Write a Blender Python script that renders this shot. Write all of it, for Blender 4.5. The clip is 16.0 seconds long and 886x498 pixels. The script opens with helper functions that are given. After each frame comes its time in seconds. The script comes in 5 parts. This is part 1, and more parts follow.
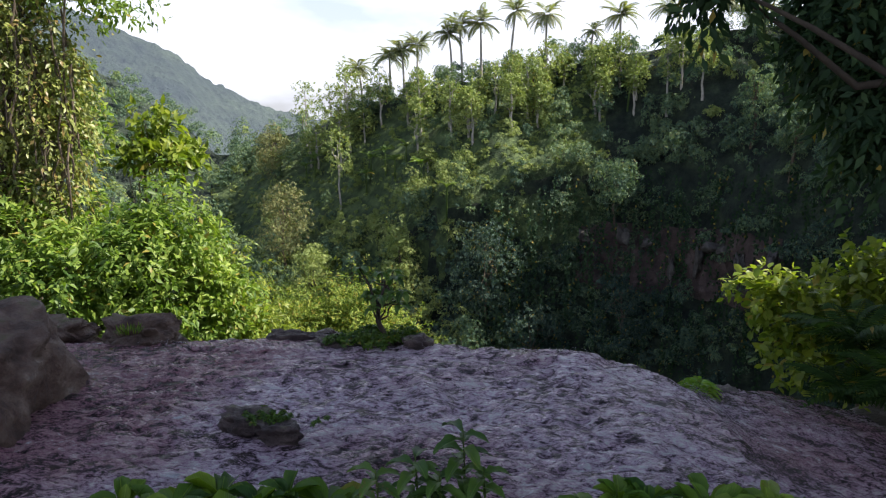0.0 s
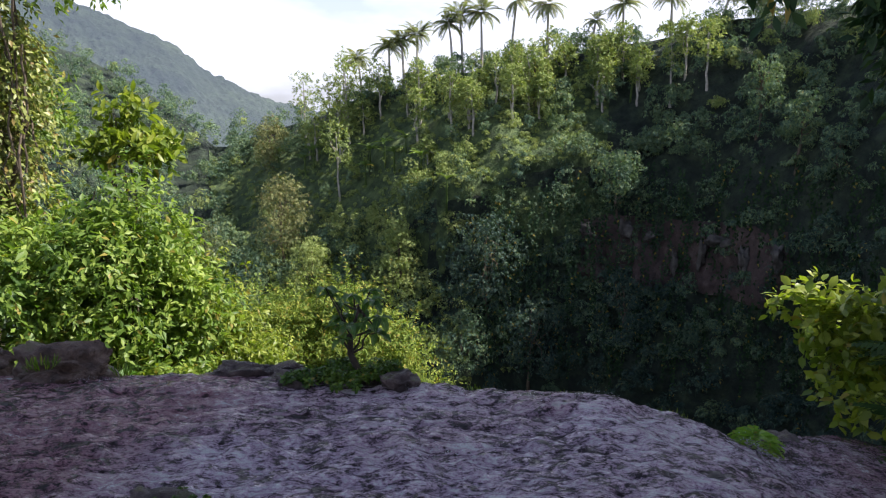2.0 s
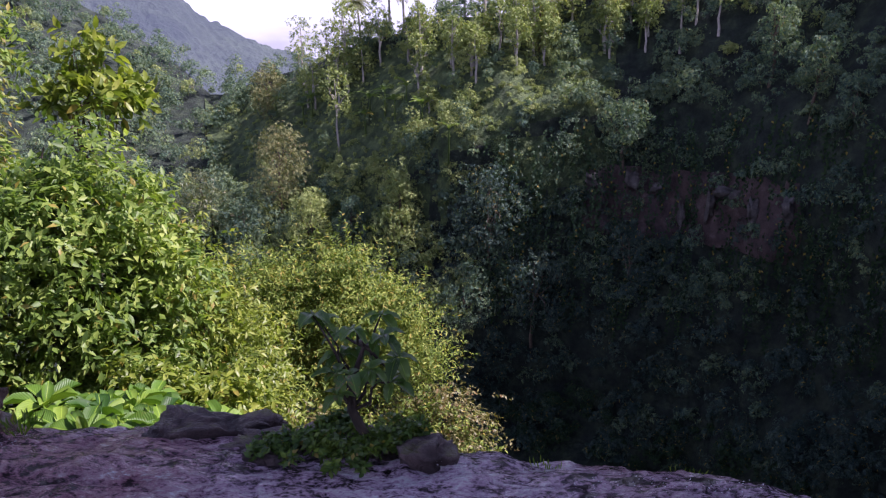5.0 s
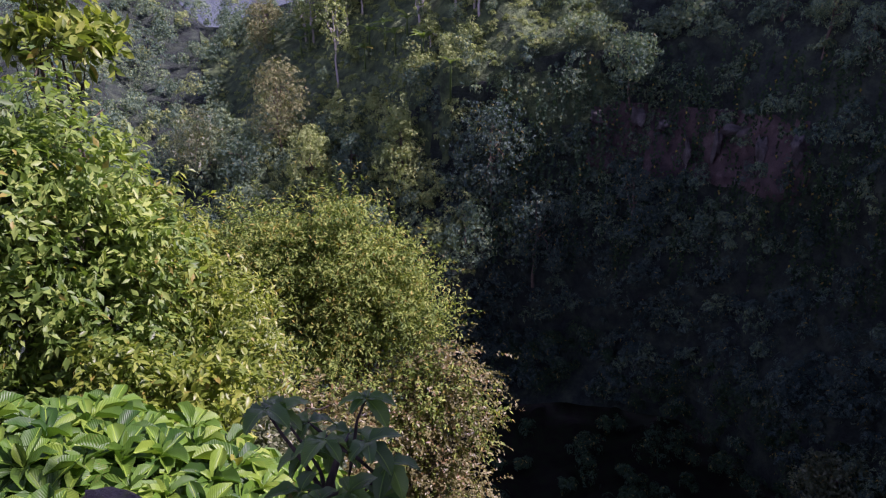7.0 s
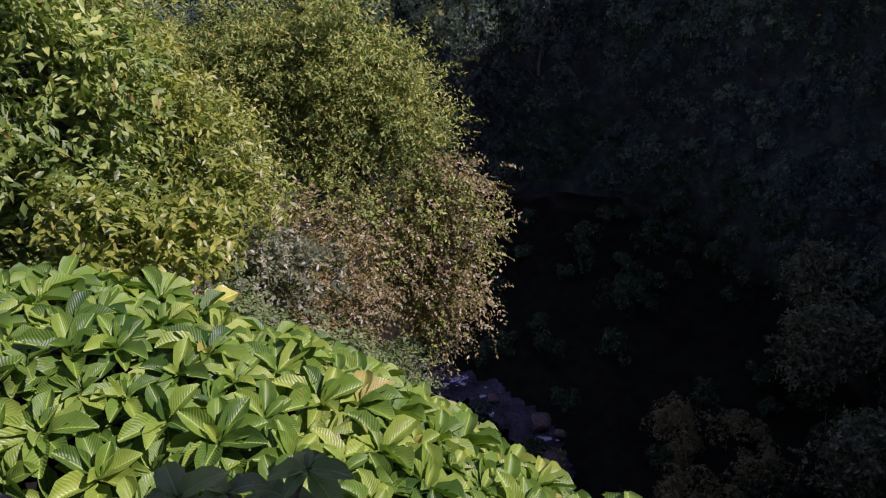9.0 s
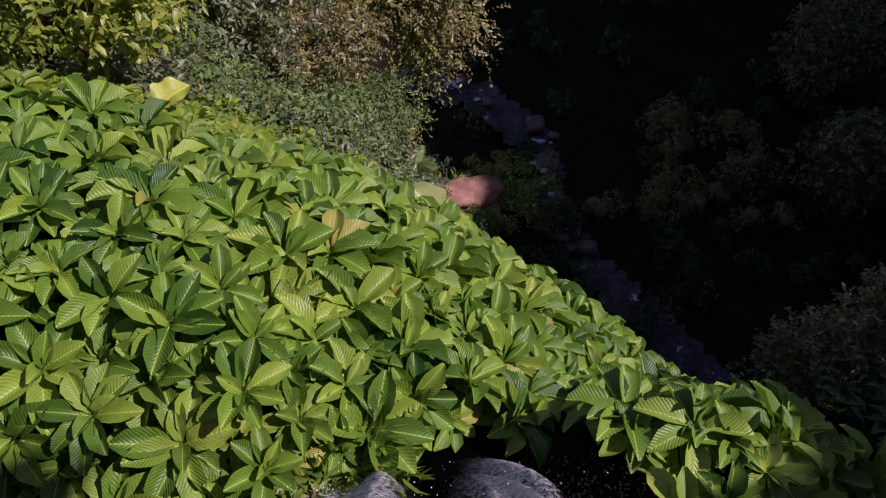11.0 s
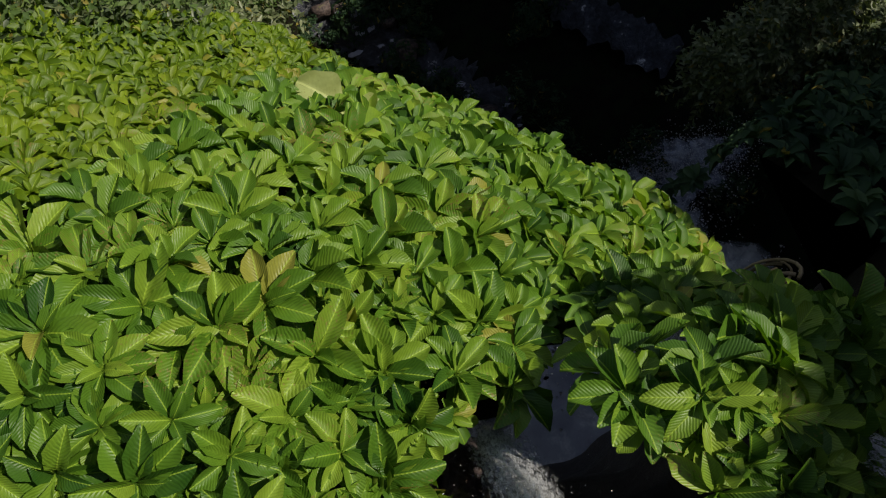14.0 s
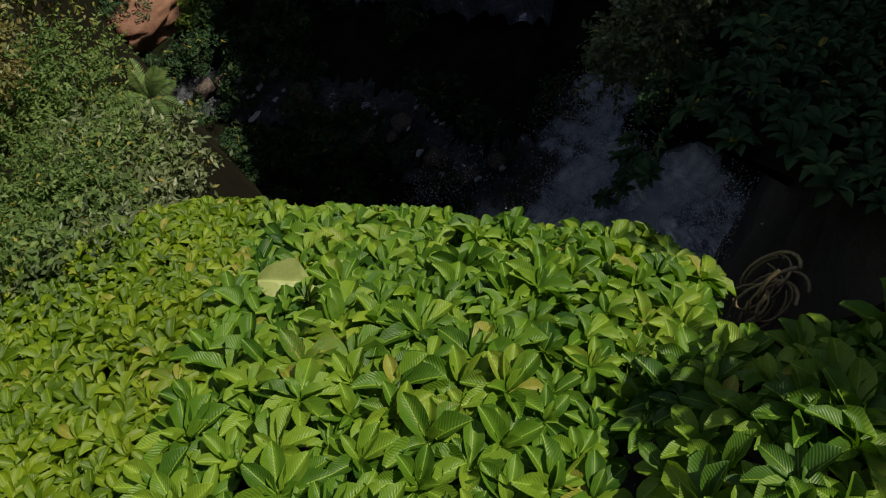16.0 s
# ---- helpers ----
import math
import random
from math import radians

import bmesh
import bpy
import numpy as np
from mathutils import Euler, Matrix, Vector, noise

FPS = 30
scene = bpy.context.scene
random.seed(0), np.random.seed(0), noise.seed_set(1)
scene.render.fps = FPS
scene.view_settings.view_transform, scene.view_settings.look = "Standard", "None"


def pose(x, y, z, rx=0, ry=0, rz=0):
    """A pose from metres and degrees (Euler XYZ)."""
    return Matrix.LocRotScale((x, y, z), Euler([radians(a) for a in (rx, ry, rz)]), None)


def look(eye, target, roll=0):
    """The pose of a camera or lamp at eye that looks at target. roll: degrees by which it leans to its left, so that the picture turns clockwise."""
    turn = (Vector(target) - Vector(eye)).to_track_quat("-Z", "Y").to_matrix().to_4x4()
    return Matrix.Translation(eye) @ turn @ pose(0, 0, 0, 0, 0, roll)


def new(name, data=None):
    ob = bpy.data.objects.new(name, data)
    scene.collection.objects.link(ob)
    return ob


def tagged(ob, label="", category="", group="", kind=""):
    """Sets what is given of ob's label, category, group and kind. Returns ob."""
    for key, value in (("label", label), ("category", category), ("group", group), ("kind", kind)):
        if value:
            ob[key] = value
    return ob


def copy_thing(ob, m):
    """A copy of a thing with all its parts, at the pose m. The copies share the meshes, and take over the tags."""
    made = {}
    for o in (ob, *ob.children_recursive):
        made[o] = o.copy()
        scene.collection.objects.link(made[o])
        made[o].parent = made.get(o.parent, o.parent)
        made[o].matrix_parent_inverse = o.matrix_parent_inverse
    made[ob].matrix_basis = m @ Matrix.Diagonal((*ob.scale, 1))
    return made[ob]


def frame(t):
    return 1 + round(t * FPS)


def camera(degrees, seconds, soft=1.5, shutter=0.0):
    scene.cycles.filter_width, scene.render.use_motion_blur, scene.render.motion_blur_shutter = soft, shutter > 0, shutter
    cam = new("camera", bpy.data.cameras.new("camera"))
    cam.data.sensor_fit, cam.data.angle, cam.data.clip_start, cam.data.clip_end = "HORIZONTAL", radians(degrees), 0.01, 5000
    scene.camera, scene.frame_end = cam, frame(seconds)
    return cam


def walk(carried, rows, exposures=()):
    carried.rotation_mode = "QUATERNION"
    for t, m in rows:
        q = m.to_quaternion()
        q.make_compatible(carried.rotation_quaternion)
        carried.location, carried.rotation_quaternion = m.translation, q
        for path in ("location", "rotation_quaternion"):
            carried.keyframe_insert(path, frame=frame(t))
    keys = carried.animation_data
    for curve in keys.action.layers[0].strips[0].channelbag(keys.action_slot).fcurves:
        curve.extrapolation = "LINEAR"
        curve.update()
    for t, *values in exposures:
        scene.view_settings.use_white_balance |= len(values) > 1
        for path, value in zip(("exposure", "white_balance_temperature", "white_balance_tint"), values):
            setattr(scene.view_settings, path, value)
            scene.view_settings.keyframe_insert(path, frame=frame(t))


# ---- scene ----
cam = camera(60.7, 16.0, soft=1.2)
METRES, EYE, TILT, LEAN, TURN = 10.0, 2.2, -11.5, 0.0, 0.0
ROWS = [
    (0.0, 0.0, 0.0, 0.0, 0.0, 0.0, 0.0),
    (0.5, 0.0013, 0.0347, 0.0062, 0.01, 0.03, 0.01),
    (1.0, 0.0045, 0.0698, 0.0098, 0.02, 0.06, -0.01),
    (1.5, 0.0076, 0.1059, 0.0137, 0.03, -0.07, 0.0),
    (2.0, 0.0087, 0.1408, 0.0168, 0.05, -0.62, 0.02),
    (2.5, 0.0073, 0.1738, 0.0187, 0.05, -1.67, 0.03),
    (3.0, 0.0031, 0.2071, 0.0216, 0.04, -2.76, 0.03),
    (3.5, -0.0021, 0.2405, 0.0241, 0.05, -3.33, 0.0),
    (4.0, -0.0074, 0.2729, 0.0271, 0.04, -3.65, 0.01),
    (6.5, -0.0196, 0.4252, 0.0619, 0.11, -7.43, -0.08),
    (7.0, -0.0189, 0.4523, 0.0718, 0.16, -9.3, -0.05),
    (7.5, -0.0182, 0.4792, 0.0799, 0.19, -12.02, -0.04),
    (8.0, -0.0172, 0.5072, 0.0869, 0.24, -15.64, -0.08),
    (8.5, -0.0151, 0.5343, 0.0937, 0.31, -20.2, -0.02),
    (9.0, -0.0136, 0.5629, 0.1007, 0.4, -25.42, -0.02),
    (9.5, -0.0118, 0.5916, 0.1076, 0.48, -30.9, -0.05),
    (10.0, -0.0094, 0.6219, 0.1156, 0.6, -36.89, -0.08),
    (12.5, 0.0007, 0.7639, 0.1477, -5.34, -63.41, 1.41),
    (13.0, 0.0021, 0.7932, 0.1558, -8.16, -67.71, 1.9),
    (13.5, 0.0063, 0.8237, 0.1616, -12.09, -70.42, 2.8),
    (14.0, 0.0125, 0.8524, 0.1684, -18.87, -71.5, 4.39),
    (14.5, 0.0199, 0.8817, 0.1755, -24.91, -72.2, 5.6),
    (15.0, 0.0285, 0.9113, 0.1826, -30.71, -72.93, 6.66),
    (15.5, 0.0386, 0.9403, 0.1891, -36.14, -73.66, 7.54),
    (16.0, 0.0516, 0.9678, 0.1946, -41.42, -74.51, 8.39),
]
EXPOSURES = [(0.0, 1.14, 6300, 14), (4.0, 1.13, 5850, 32), (6.5, 1.02, 5600, 60), (9.5, 0.60, 5750, 62), (12.5, 0.10, 6200, 24), (16.0, -0.06, 6900, 3)]
walk(cam, [(t, pose(0, 0, EYE, TILT, LEAN, TURN) @ pose(METRES * x, METRES * y, METRES * z, 90 + pitch, roll, yaw)) for t, x, y, z, yaw, pitch, roll in ROWS], EXPOSURES)

# ---- sky and sun ----
SUN_AZ, SUN_EL = 90.0, 50.0     # degrees clockwise from +y, and above the horizon
world = bpy.data.worlds.new("world")
scene.world = world
world.use_nodes = True
wt = world.node_tree
wt.nodes.clear()
w_out = wt.nodes.new("ShaderNodeOutputWorld")
w_bg = wt.nodes.new("ShaderNodeBackground")
w_sky = wt.nodes.new("ShaderNodeTexSky")
w_sky.sky_type, w_sky.sun_disc = "NISHITA", False
w_sky.sun_elevation, w_sky.sun_rotation = radians(SUN_EL), radians(SUN_AZ)
w_co = wt.nodes.new("ShaderNodeTexCoord")
w_noise = wt.nodes.new("ShaderNodeTexNoise")
w_noise.inputs["Scale"].default_value, w_noise.inputs["Detail"].default_value = 3.2, 7.0
w_map = wt.nodes.new("ShaderNodeMapping")
w_map.inputs["Scale"].default_value = (1.0, 1.0, 2.6)
w_ramp = wt.nodes.new("ShaderNodeValToRGB")
w_ramp.color_ramp.elements[0].position, w_ramp.color_ramp.elements[0].color = 0.36, (0.40, 0.40, 0.40, 1)
w_ramp.color_ramp.elements[1].position, w_ramp.color_ramp.elements[1].color = 0.52, (0.95, 0.95, 0.95, 1)
w_mix = wt.nodes.new("ShaderNodeMix")
w_mix.data_type = "RGBA"
w_mix.inputs[7].default_value = (9.0, 9.35, 10.3, 1)
wt.links.new(w_co.outputs["Generated"], w_map.inputs["Vector"])
wt.links.new(w_map.outputs["Vector"], w_noise.inputs["Vector"])
wt.links.new(w_noise.outputs["Fac"], w_ramp.inputs["Fac"])
w_sep = wt.nodes.new("ShaderNodeSeparateXYZ")
wt.links.new(w_co.outputs["Generated"], w_sep.inputs[0])
w_rise = wt.nodes.new("ShaderNodeMapRange")     # haze and cloud thin out overhead
for key, value in (("From Min", 0.12), ("From Max", 0.75), ("To Min", 1.0), ("To Max", 0.05)):
    w_rise.inputs[key].default_value = value
wt.links.new(w_sep.outputs["Z"], w_rise.inputs["Value"])
w_amount = wt.nodes.new("ShaderNodeMath")
w_amount.operation = "MULTIPLY"
wt.links.new(w_ramp.outputs["Color"], w_amount.inputs[0])
wt.links.new(w_rise.outputs["Result"], w_amount.inputs[1])
wt.links.new(w_amount.outputs[0], w_mix.inputs[0])
wt.links.new(w_sky.outputs["Color"], w_mix.inputs[6])
wt.links.new(w_mix.outputs[2], w_bg.inputs["Color"])
w_bg.inputs["Strength"].default_value = 0.066
wt.links.new(w_bg.outputs[0], w_out.inputs["Surface"])

sun = new("sun", bpy.data.lights.new("sun", "SUN"))
sun.data.energy, sun.data.angle, sun.data.color = 5.0, radians(0.6), (1.0, 0.93, 0.78)
sun_dir = Vector((math.sin(radians(SUN_AZ)) * math.cos(radians(SUN_EL)), math.cos(radians(SUN_AZ)) * math.cos(radians(SUN_EL)), math.sin(radians(SUN_EL))))
sun.matrix_world = look(sun_dir * 50, (0, 0, 0))


# ---- materials ----
def nodes_of(name):
    m = bpy.data.materials.new(name)
    m.use_nodes = True
    t = m.node_tree
    return m, t, t.nodes, t.links, t.nodes["Principled BSDF"]


def node(t, kind, **vals):
    n = t.nodes.new(kind)
    for key, value in vals.items():
        n.inputs[key].default_value = value
    return n


def ramp(t, fac, stops):
    r = t.nodes.new("ShaderNodeValToRGB")
    e = r.color_ramp.elements
    while len(e) < len(stops):
        e.new(0.5)
    for el, (p, c) in zip(e, stops):
        el.position, el.color = p, (*c, 1)
    t.links.new(fac, r.inputs["Fac"])
    return r.outputs["Color"]


def mixed(t, kind, fac, a, b):
    m = t.nodes.new("ShaderNodeMix")
    m.data_type, m.blend_type = "RGBA", kind
    for socket, value in ((m.inputs[0], fac), (m.inputs[6], a), (m.inputs[7], b)):
        if isinstance(value, (int, float)):
            socket.default_value = value
        elif isinstance(value, tuple):
            socket.default_value = (*value, 1)
        else:
            t.links.new(value, socket)
    return m.outputs[2]


def math_node(t, op, a, b=0.0):
    m = t.nodes.new("ShaderNodeMath")
    m.operation = op
    for socket, value in ((m.inputs[0], a), (m.inputs[1], b)):
        if isinstance(value, (int, float)):
            socket.default_value = value
        else:
            t.links.new(value, socket)
    return m.outputs[0]


def leaf_material(name, dark, mid, light, old=(0.32, 0.24, 0.05), old_share=0.03, gloss=0.42, through_share=0.3, patch=0.35, veins=0.0, spec=0.4):
    """Leaf: colour by leaf and by patch of the crown, some light let through, ribbed where veins are strong."""
    m, t, ns, ln, bsdf = nodes_of(name)
    rnd = math_node(t, "FRACT", math_node(t, "ADD", math_node(t, "MULTIPLY", ns.new("ShaderNodeObjectInfo").outputs["Random"], 7.13), ns.new("ShaderNodeNewGeometry").outputs["Random Per Island"]))
    pos = ns.new("ShaderNodeNewGeometry").outputs["Position"]
    big = node(t, "ShaderNodeTexNoise", Scale=patch, Detail=3.0)
    ln.new(pos, big.inputs["Vector"])
    fac = math_node(t, "ADD", math_node(t, "MULTIPLY", rnd, 0.55), math_node(t, "MULTIPLY", math_node(t, "SUBTRACT", big.outputs["Fac"], 0.25), 0.9))
    col = ramp(t, fac, [(0.12, dark), (0.5, mid), (0.88, light), (1.0, light)])
    pick = math_node(t, "GREATER_THAN", math_node(t, "FRACT", math_node(t, "MULTIPLY", rnd, 37.0)), 1.0 - old_share)
    col = mixed(t, "MIX", math_node(t, "MULTIPLY", pick, 0.8), col, old)
    fine = node(t, "ShaderNodeTexNoise", Scale=28.0, Detail=4.0)
    ln.new(pos, fine.inputs["Vector"])
    col = mixed(t, "MULTIPLY", 0.35, col, ramp(t, fine.outputs["Fac"], [(0.3, (0.55, 0.6, 0.5)), (0.7, (1.0, 1.0, 1.0))]))
    if veins > 0:
        uv = ns.new("ShaderNodeUVMap")
        sep = ns.new("ShaderNodeSeparateXYZ")
        ln.new(uv.outputs["UV"], sep.inputs[0])
        across = math_node(t, "ABSOLUTE", math_node(t, "SUBTRACT", sep.outputs["X"], 0.5))
        wave = math_node(t, "SINE", math_node(t, "MULTIPLY", math_node(t, "SUBTRACT", sep.outputs["Y"], math_node(t, "MULTIPLY", across, 0.75)), 84.0))
        rib = math_node(t, "LESS_THAN", across, 0.025)
        col = mixed(t, "MIX", math_node(t, "MULTIPLY", rib, 0.5), col, tuple(min(1, c * 1.6) for c in light))
        col = mixed(t, "MULTIPLY", veins, col, ramp(t, math_node(t, "ADD", math_node(t, "MULTIPLY", wave, 0.5), 0.5), [(0.0, (0.5, 0.55, 0.5)), (0.35, (1, 1, 1))]))
        bump = node(t, "ShaderNodeBump", Strength=min(0.4, veins * 0.7), Distance=0.009)
        ln.new(wave, bump.inputs["Height"])
        ln.new(bump.outputs[0], bsdf.inputs["Normal"])
        spots = node(t, "ShaderNodeTexNoise", Scale=60.0, Detail=2.0)
        ln.new(pos, spots.inputs["Vector"])
        col = mixed(t, "MIX", ramp(t, math_node(t, "MULTIPLY", spots.outputs["Fac"], big.outputs["Fac"]), [(0.365, (0, 0, 0)), (0.41, (0.75, 0.75, 0.75))]), col, (0.20, 0.15, 0.05))
    ln.new(col, bsdf.inputs["Base Color"])
    bsdf.inputs["Roughness"].default_value = gloss
    bsdf.inputs["Specular IOR Level"].default_value = spec
    tr = ns.new("ShaderNodeBsdfTranslucent")
    ln.new(mixed(t, "MULTIPLY", 1.0, col, (1.35, 1.5, 0.5)), tr.inputs["Color"])
    mix = ns.new("ShaderNodeMixShader")
    mix.inputs[0].default_value = through_share
    ln.new(bsdf.outputs[0], mix.inputs[1])
    ln.new(tr.outputs[0], mix.inputs[2])
    ln.new(mix.outputs[0], ns["Material Output"].inputs["Surface"])
    return m


def rough_material(name, stops, scale=3.0, fine=40.0, bump=0.4, dist=0.02, roughness=0.85, moss=None, moss_at=0.6, spec=0.4):
    """Stone, soil or bark: colour in two scales of noise, relief, moss on what faces up."""
    m, t, ns, ln, bsdf = nodes_of(name)
    geo = ns.new("ShaderNodeNewGeometry")
    a = node(t, "ShaderNodeTexNoise", Scale=scale, Detail=8.0, Roughness=0.65)
    b = node(t, "ShaderNodeTexNoise", Scale=fine, Detail=6.0, Roughness=0.7)
    for n in (a, b):
        ln.new(geo.outputs["Position"], n.inputs["Vector"])
    col = ramp(t, a.outputs["Fac"], stops)
    col = mixed(t, "MULTIPLY", 0.7, col, ramp(t, b.outputs["Fac"], [(0.3, (0.45, 0.45, 0.45)), (0.7, (1.1, 1.1, 1.1))]))
    if moss:
        sep = ns.new("ShaderNodeSeparateXYZ")
        ln.new(geo.outputs["Normal"], sep.inputs[0])
        f = math_node(t, "ADD", math_node(t, "MULTIPLY", sep.outputs["Z"], 0.35), a.outputs["Fac"])
        col = mixed(t, "MIX", ramp(t, f, [(moss_at, (0, 0, 0)), (moss_at + 0.12, (0.85, 0.85, 0.85))]), col, moss)
    ln.new(col, bsdf.inputs["Base Color"])
    ln.new(ramp(t, b.outputs["Fac"], [(0.3, (roughness - 0.15,) * 3), (0.7, (min(1, roughness + 0.1),) * 3)]), bsdf.inputs["Roughness"])
    bsdf.inputs["Specular IOR Level"].default_value = spec
    bp = node(t, "ShaderNodeBump", Strength=bump, Distance=dist)
    ln.new(math_node(t, "ADD", a.outputs["Fac"], math_node(t, "MULTIPLY", b.outputs["Fac"], 0.5)), bp.inputs["Height"])
    ln.new(bp.outputs[0], bsdf.inputs["Normal"])
    return m


def water_material(name, deep, crest_tone, foam_at, ripple=9.0, rough=0.1, stretch=(1.0, 0.45, 1.0), relief=0.05, gaps=0.0, bed=None, crests=(0.71, 0.86, 1.0)):
    """Shallow fast water: pale crests and dark troughs, bed tint, glossy ripples, broken foam."""
    m, t, ns, ln, bsdf = nodes_of(name)
    geo = ns.new("ShaderNodeNewGeometry")
    mp = ns.new("ShaderNodeMapping")
    mp.inputs["Scale"].default_value = stretch
    ln.new(geo.outputs["Position"], mp.inputs["Vector"])
    a = node(t, "ShaderNodeTexNoise", Scale=1.3, Detail=5.0, Roughness=0.6)
    b = node(t, "ShaderNodeTexNoise", Scale=ripple, Detail=5.0, Roughness=0.6, Distortion=0.8)
    c = node(t, "ShaderNodeTexNoise", Scale=ripple * 4.5, Detail=4.0, Roughness=0.7, Distortion=0.5)
    for n in (a, b, c):
        ln.new(mp.outputs[0], n.inputs["Vector"])
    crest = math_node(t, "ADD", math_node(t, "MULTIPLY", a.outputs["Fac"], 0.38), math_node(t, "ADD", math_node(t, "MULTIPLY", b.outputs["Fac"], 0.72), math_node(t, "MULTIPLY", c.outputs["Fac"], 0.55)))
    col = ramp(t, crest, [(crests[0], deep), (crests[1], crest_tone), (crests[2], tuple(min(0.8, 2.2 * q) for q in crest_tone))])
    if bed:
        wide = node(t, "ShaderNodeTexNoise", Scale=0.42, Detail=4.0)
        ln.new(geo.outputs["Position"], wide.inputs["Vector"])
        side = ns.new("ShaderNodeSeparateXYZ")
        ln.new(geo.outputs["Position"], side.inputs[0])
        shoal = math_node(t, "MULTIPLY", math_node(t, "MINIMUM", math_node(t, "MAXIMUM", math_node(t, "SUBTRACT", -0.9, side.outputs["X"]), 0.0), 1.6), 0.11)
        col = mixed(t, "MULTIPLY", ramp(t, math_node(t, "ADD", wide.outputs["Fac"], shoal), [(0.46, (0, 0, 0)), (0.64, (0.9, 0.9, 0.9))]), col, bed)
    mask = math_node(t, "MULTIPLY", math_node(t, "MULTIPLY", a.outputs["Fac"], b.outputs["Fac"]), math_node(t, "ADD", c.outputs["Fac"], 0.4))
    foam = ramp(t, mask, [(foam_at, (0, 0, 0)), (foam_at + 0.08, (1, 1, 1))])
    col = mixed(t, "MIX", foam, col, (0.72, 0.72, 0.76))
    ln.new(col, bsdf.inputs["Base Color"])
    ln.new(mixed(t, "MIX", foam, (rough,) * 3, (0.6, 0.6, 0.6)), bsdf.inputs["Roughness"])
    bsdf.inputs["IOR"].default_value = 1.33
    bsdf.inputs["Specular IOR Level"].default_value = 0.7
    bp = node(t, "ShaderNodeBump", Strength=0.9, Distance=relief)
    ln.new(math_node(t, "ADD", b.outputs["Fac"], math_node(t, "MULTIPLY", c.outputs["Fac"], 0.55)), bp.inputs["Height"])
    ln.new(bp.outputs[0], bsdf.inputs["Normal"])
    if gaps:
        clear = ns.new("ShaderNodeBsdfTransparent")
        mix = ns.new("ShaderNodeMixShader")
        sep = ns.new("ShaderNodeSeparateXYZ")               # thins out towards its edges
        ln.new(ns.new("ShaderNodeUVMap").outputs["UV"], sep.inputs[0])
        thick = math_node(t, "POWER", math_node(t, "SINE", math_node(t, "MULTIPLY", sep.outputs["X"], 3.1416)), 0.5)
        ln.new(ramp(t, math_node(t, "MULTIPLY", thick, math_node(t, "MULTIPLY", b.outputs["Fac"], math_node(t, "ADD", c.outputs["Fac"], 0.5))), [(gaps, (0, 0, 0)), (gaps + 0.24, (0.9, 0.9, 0.9))]), mix.inputs[0])
        ln.new(clear.outputs[0], mix.inputs[1])
        ln.new(bsdf.outputs[0], mix.inputs[2])
        ln.new(mix.outputs[0], ns["Material Output"].inputs["Surface"])
    return m


LEAF_BUSH = leaf_material("leaf_bush", (0.052, 0.11, 0.02), (0.16, 0.25, 0.042), (0.33, 0.40, 0.085), patch=0.8, through_share=0.38, gloss=0.5, spec=0.35)
LEAF_YELLOW = leaf_material("leaf_yellow_green", (0.075, 0.13, 0.018), (0.185, 0.245, 0.03), (0.345, 0.375, 0.06), patch=0.6, through_share=0.4)
LEAF_FEATHER = leaf_material("leaf_feathery", (0.06, 0.11, 0.024), (0.175, 0.245, 0.045), (0.37, 0.40, 0.09), old_share=0.08, patch=1.2, gloss=0.6, spec=0.2)
LEAF_BROWN = leaf_material("leaf_brownish", (0.09, 0.092, 0.034), (0.188, 0.178, 0.066), (0.32, 0.295, 0.12), old=(0.22, 0.135, 0.055), old_share=0.17, patch=0.7)
LEAF_VINE = leaf_material("leaf_vine", (0.09, 0.115, 0.03), (0.20, 0.23, 0.06), (0.36, 0.38, 0.10), old=(0.27, 0.18, 0.07), old_share=0.14, patch=1.0)
LEAF_GREY = leaf_material("leaf_grey_green", (0.05, 0.075, 0.036), (0.115, 0.145, 0.07), (0.22, 0.24, 0.13), patch=0.8)
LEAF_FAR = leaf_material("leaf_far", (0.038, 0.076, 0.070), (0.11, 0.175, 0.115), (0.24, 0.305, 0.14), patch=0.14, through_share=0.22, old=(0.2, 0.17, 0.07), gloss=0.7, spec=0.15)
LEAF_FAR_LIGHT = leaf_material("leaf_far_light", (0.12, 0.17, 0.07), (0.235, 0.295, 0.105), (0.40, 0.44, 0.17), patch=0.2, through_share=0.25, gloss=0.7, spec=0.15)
LEAF_SHADE_DARK = leaf_material("leaf_shade_dark", (0.014, 0.036, 0.018), (0.028, 0.062, 0.028), (0.055, 0.10, 0.036), patch=0.6, through_share=0.2, gloss=0.6, spec=0.2)
LEAF_HAZE_SHADE = leaf_material("leaf_haze_shade", (0.020, 0.044, 0.044), (0.05, 0.09, 0.078), (0.115, 0.165, 0.115), patch=0.3, through_share=0.22, gloss=0.65, spec=0.2)
LEAF_PALM = leaf_material("leaf_palm", (0.10, 0.13, 0.07), (0.17, 0.19, 0.11), (0.26, 0.26, 0.15), patch=0.3, through_share=0.45)
LEAF_BROAD = leaf_material("leaf_broad", (0.025, 0.080, 0.009), (0.098, 0.20, 0.016), (0.235, 0.335, 0.034), old=(0.30, 0.28, 0.05), old_share=0.016, gloss=0.44, through_share=0.25, patch=1.3, veins=0.34, spec=0.32)
LEAF_TARO = leaf_material("leaf_pale", (0.26, 0.32, 0.10), (0.32, 0.38, 0.13), (0.38, 0.42, 0.16), old_share=0.0, veins=0.04)
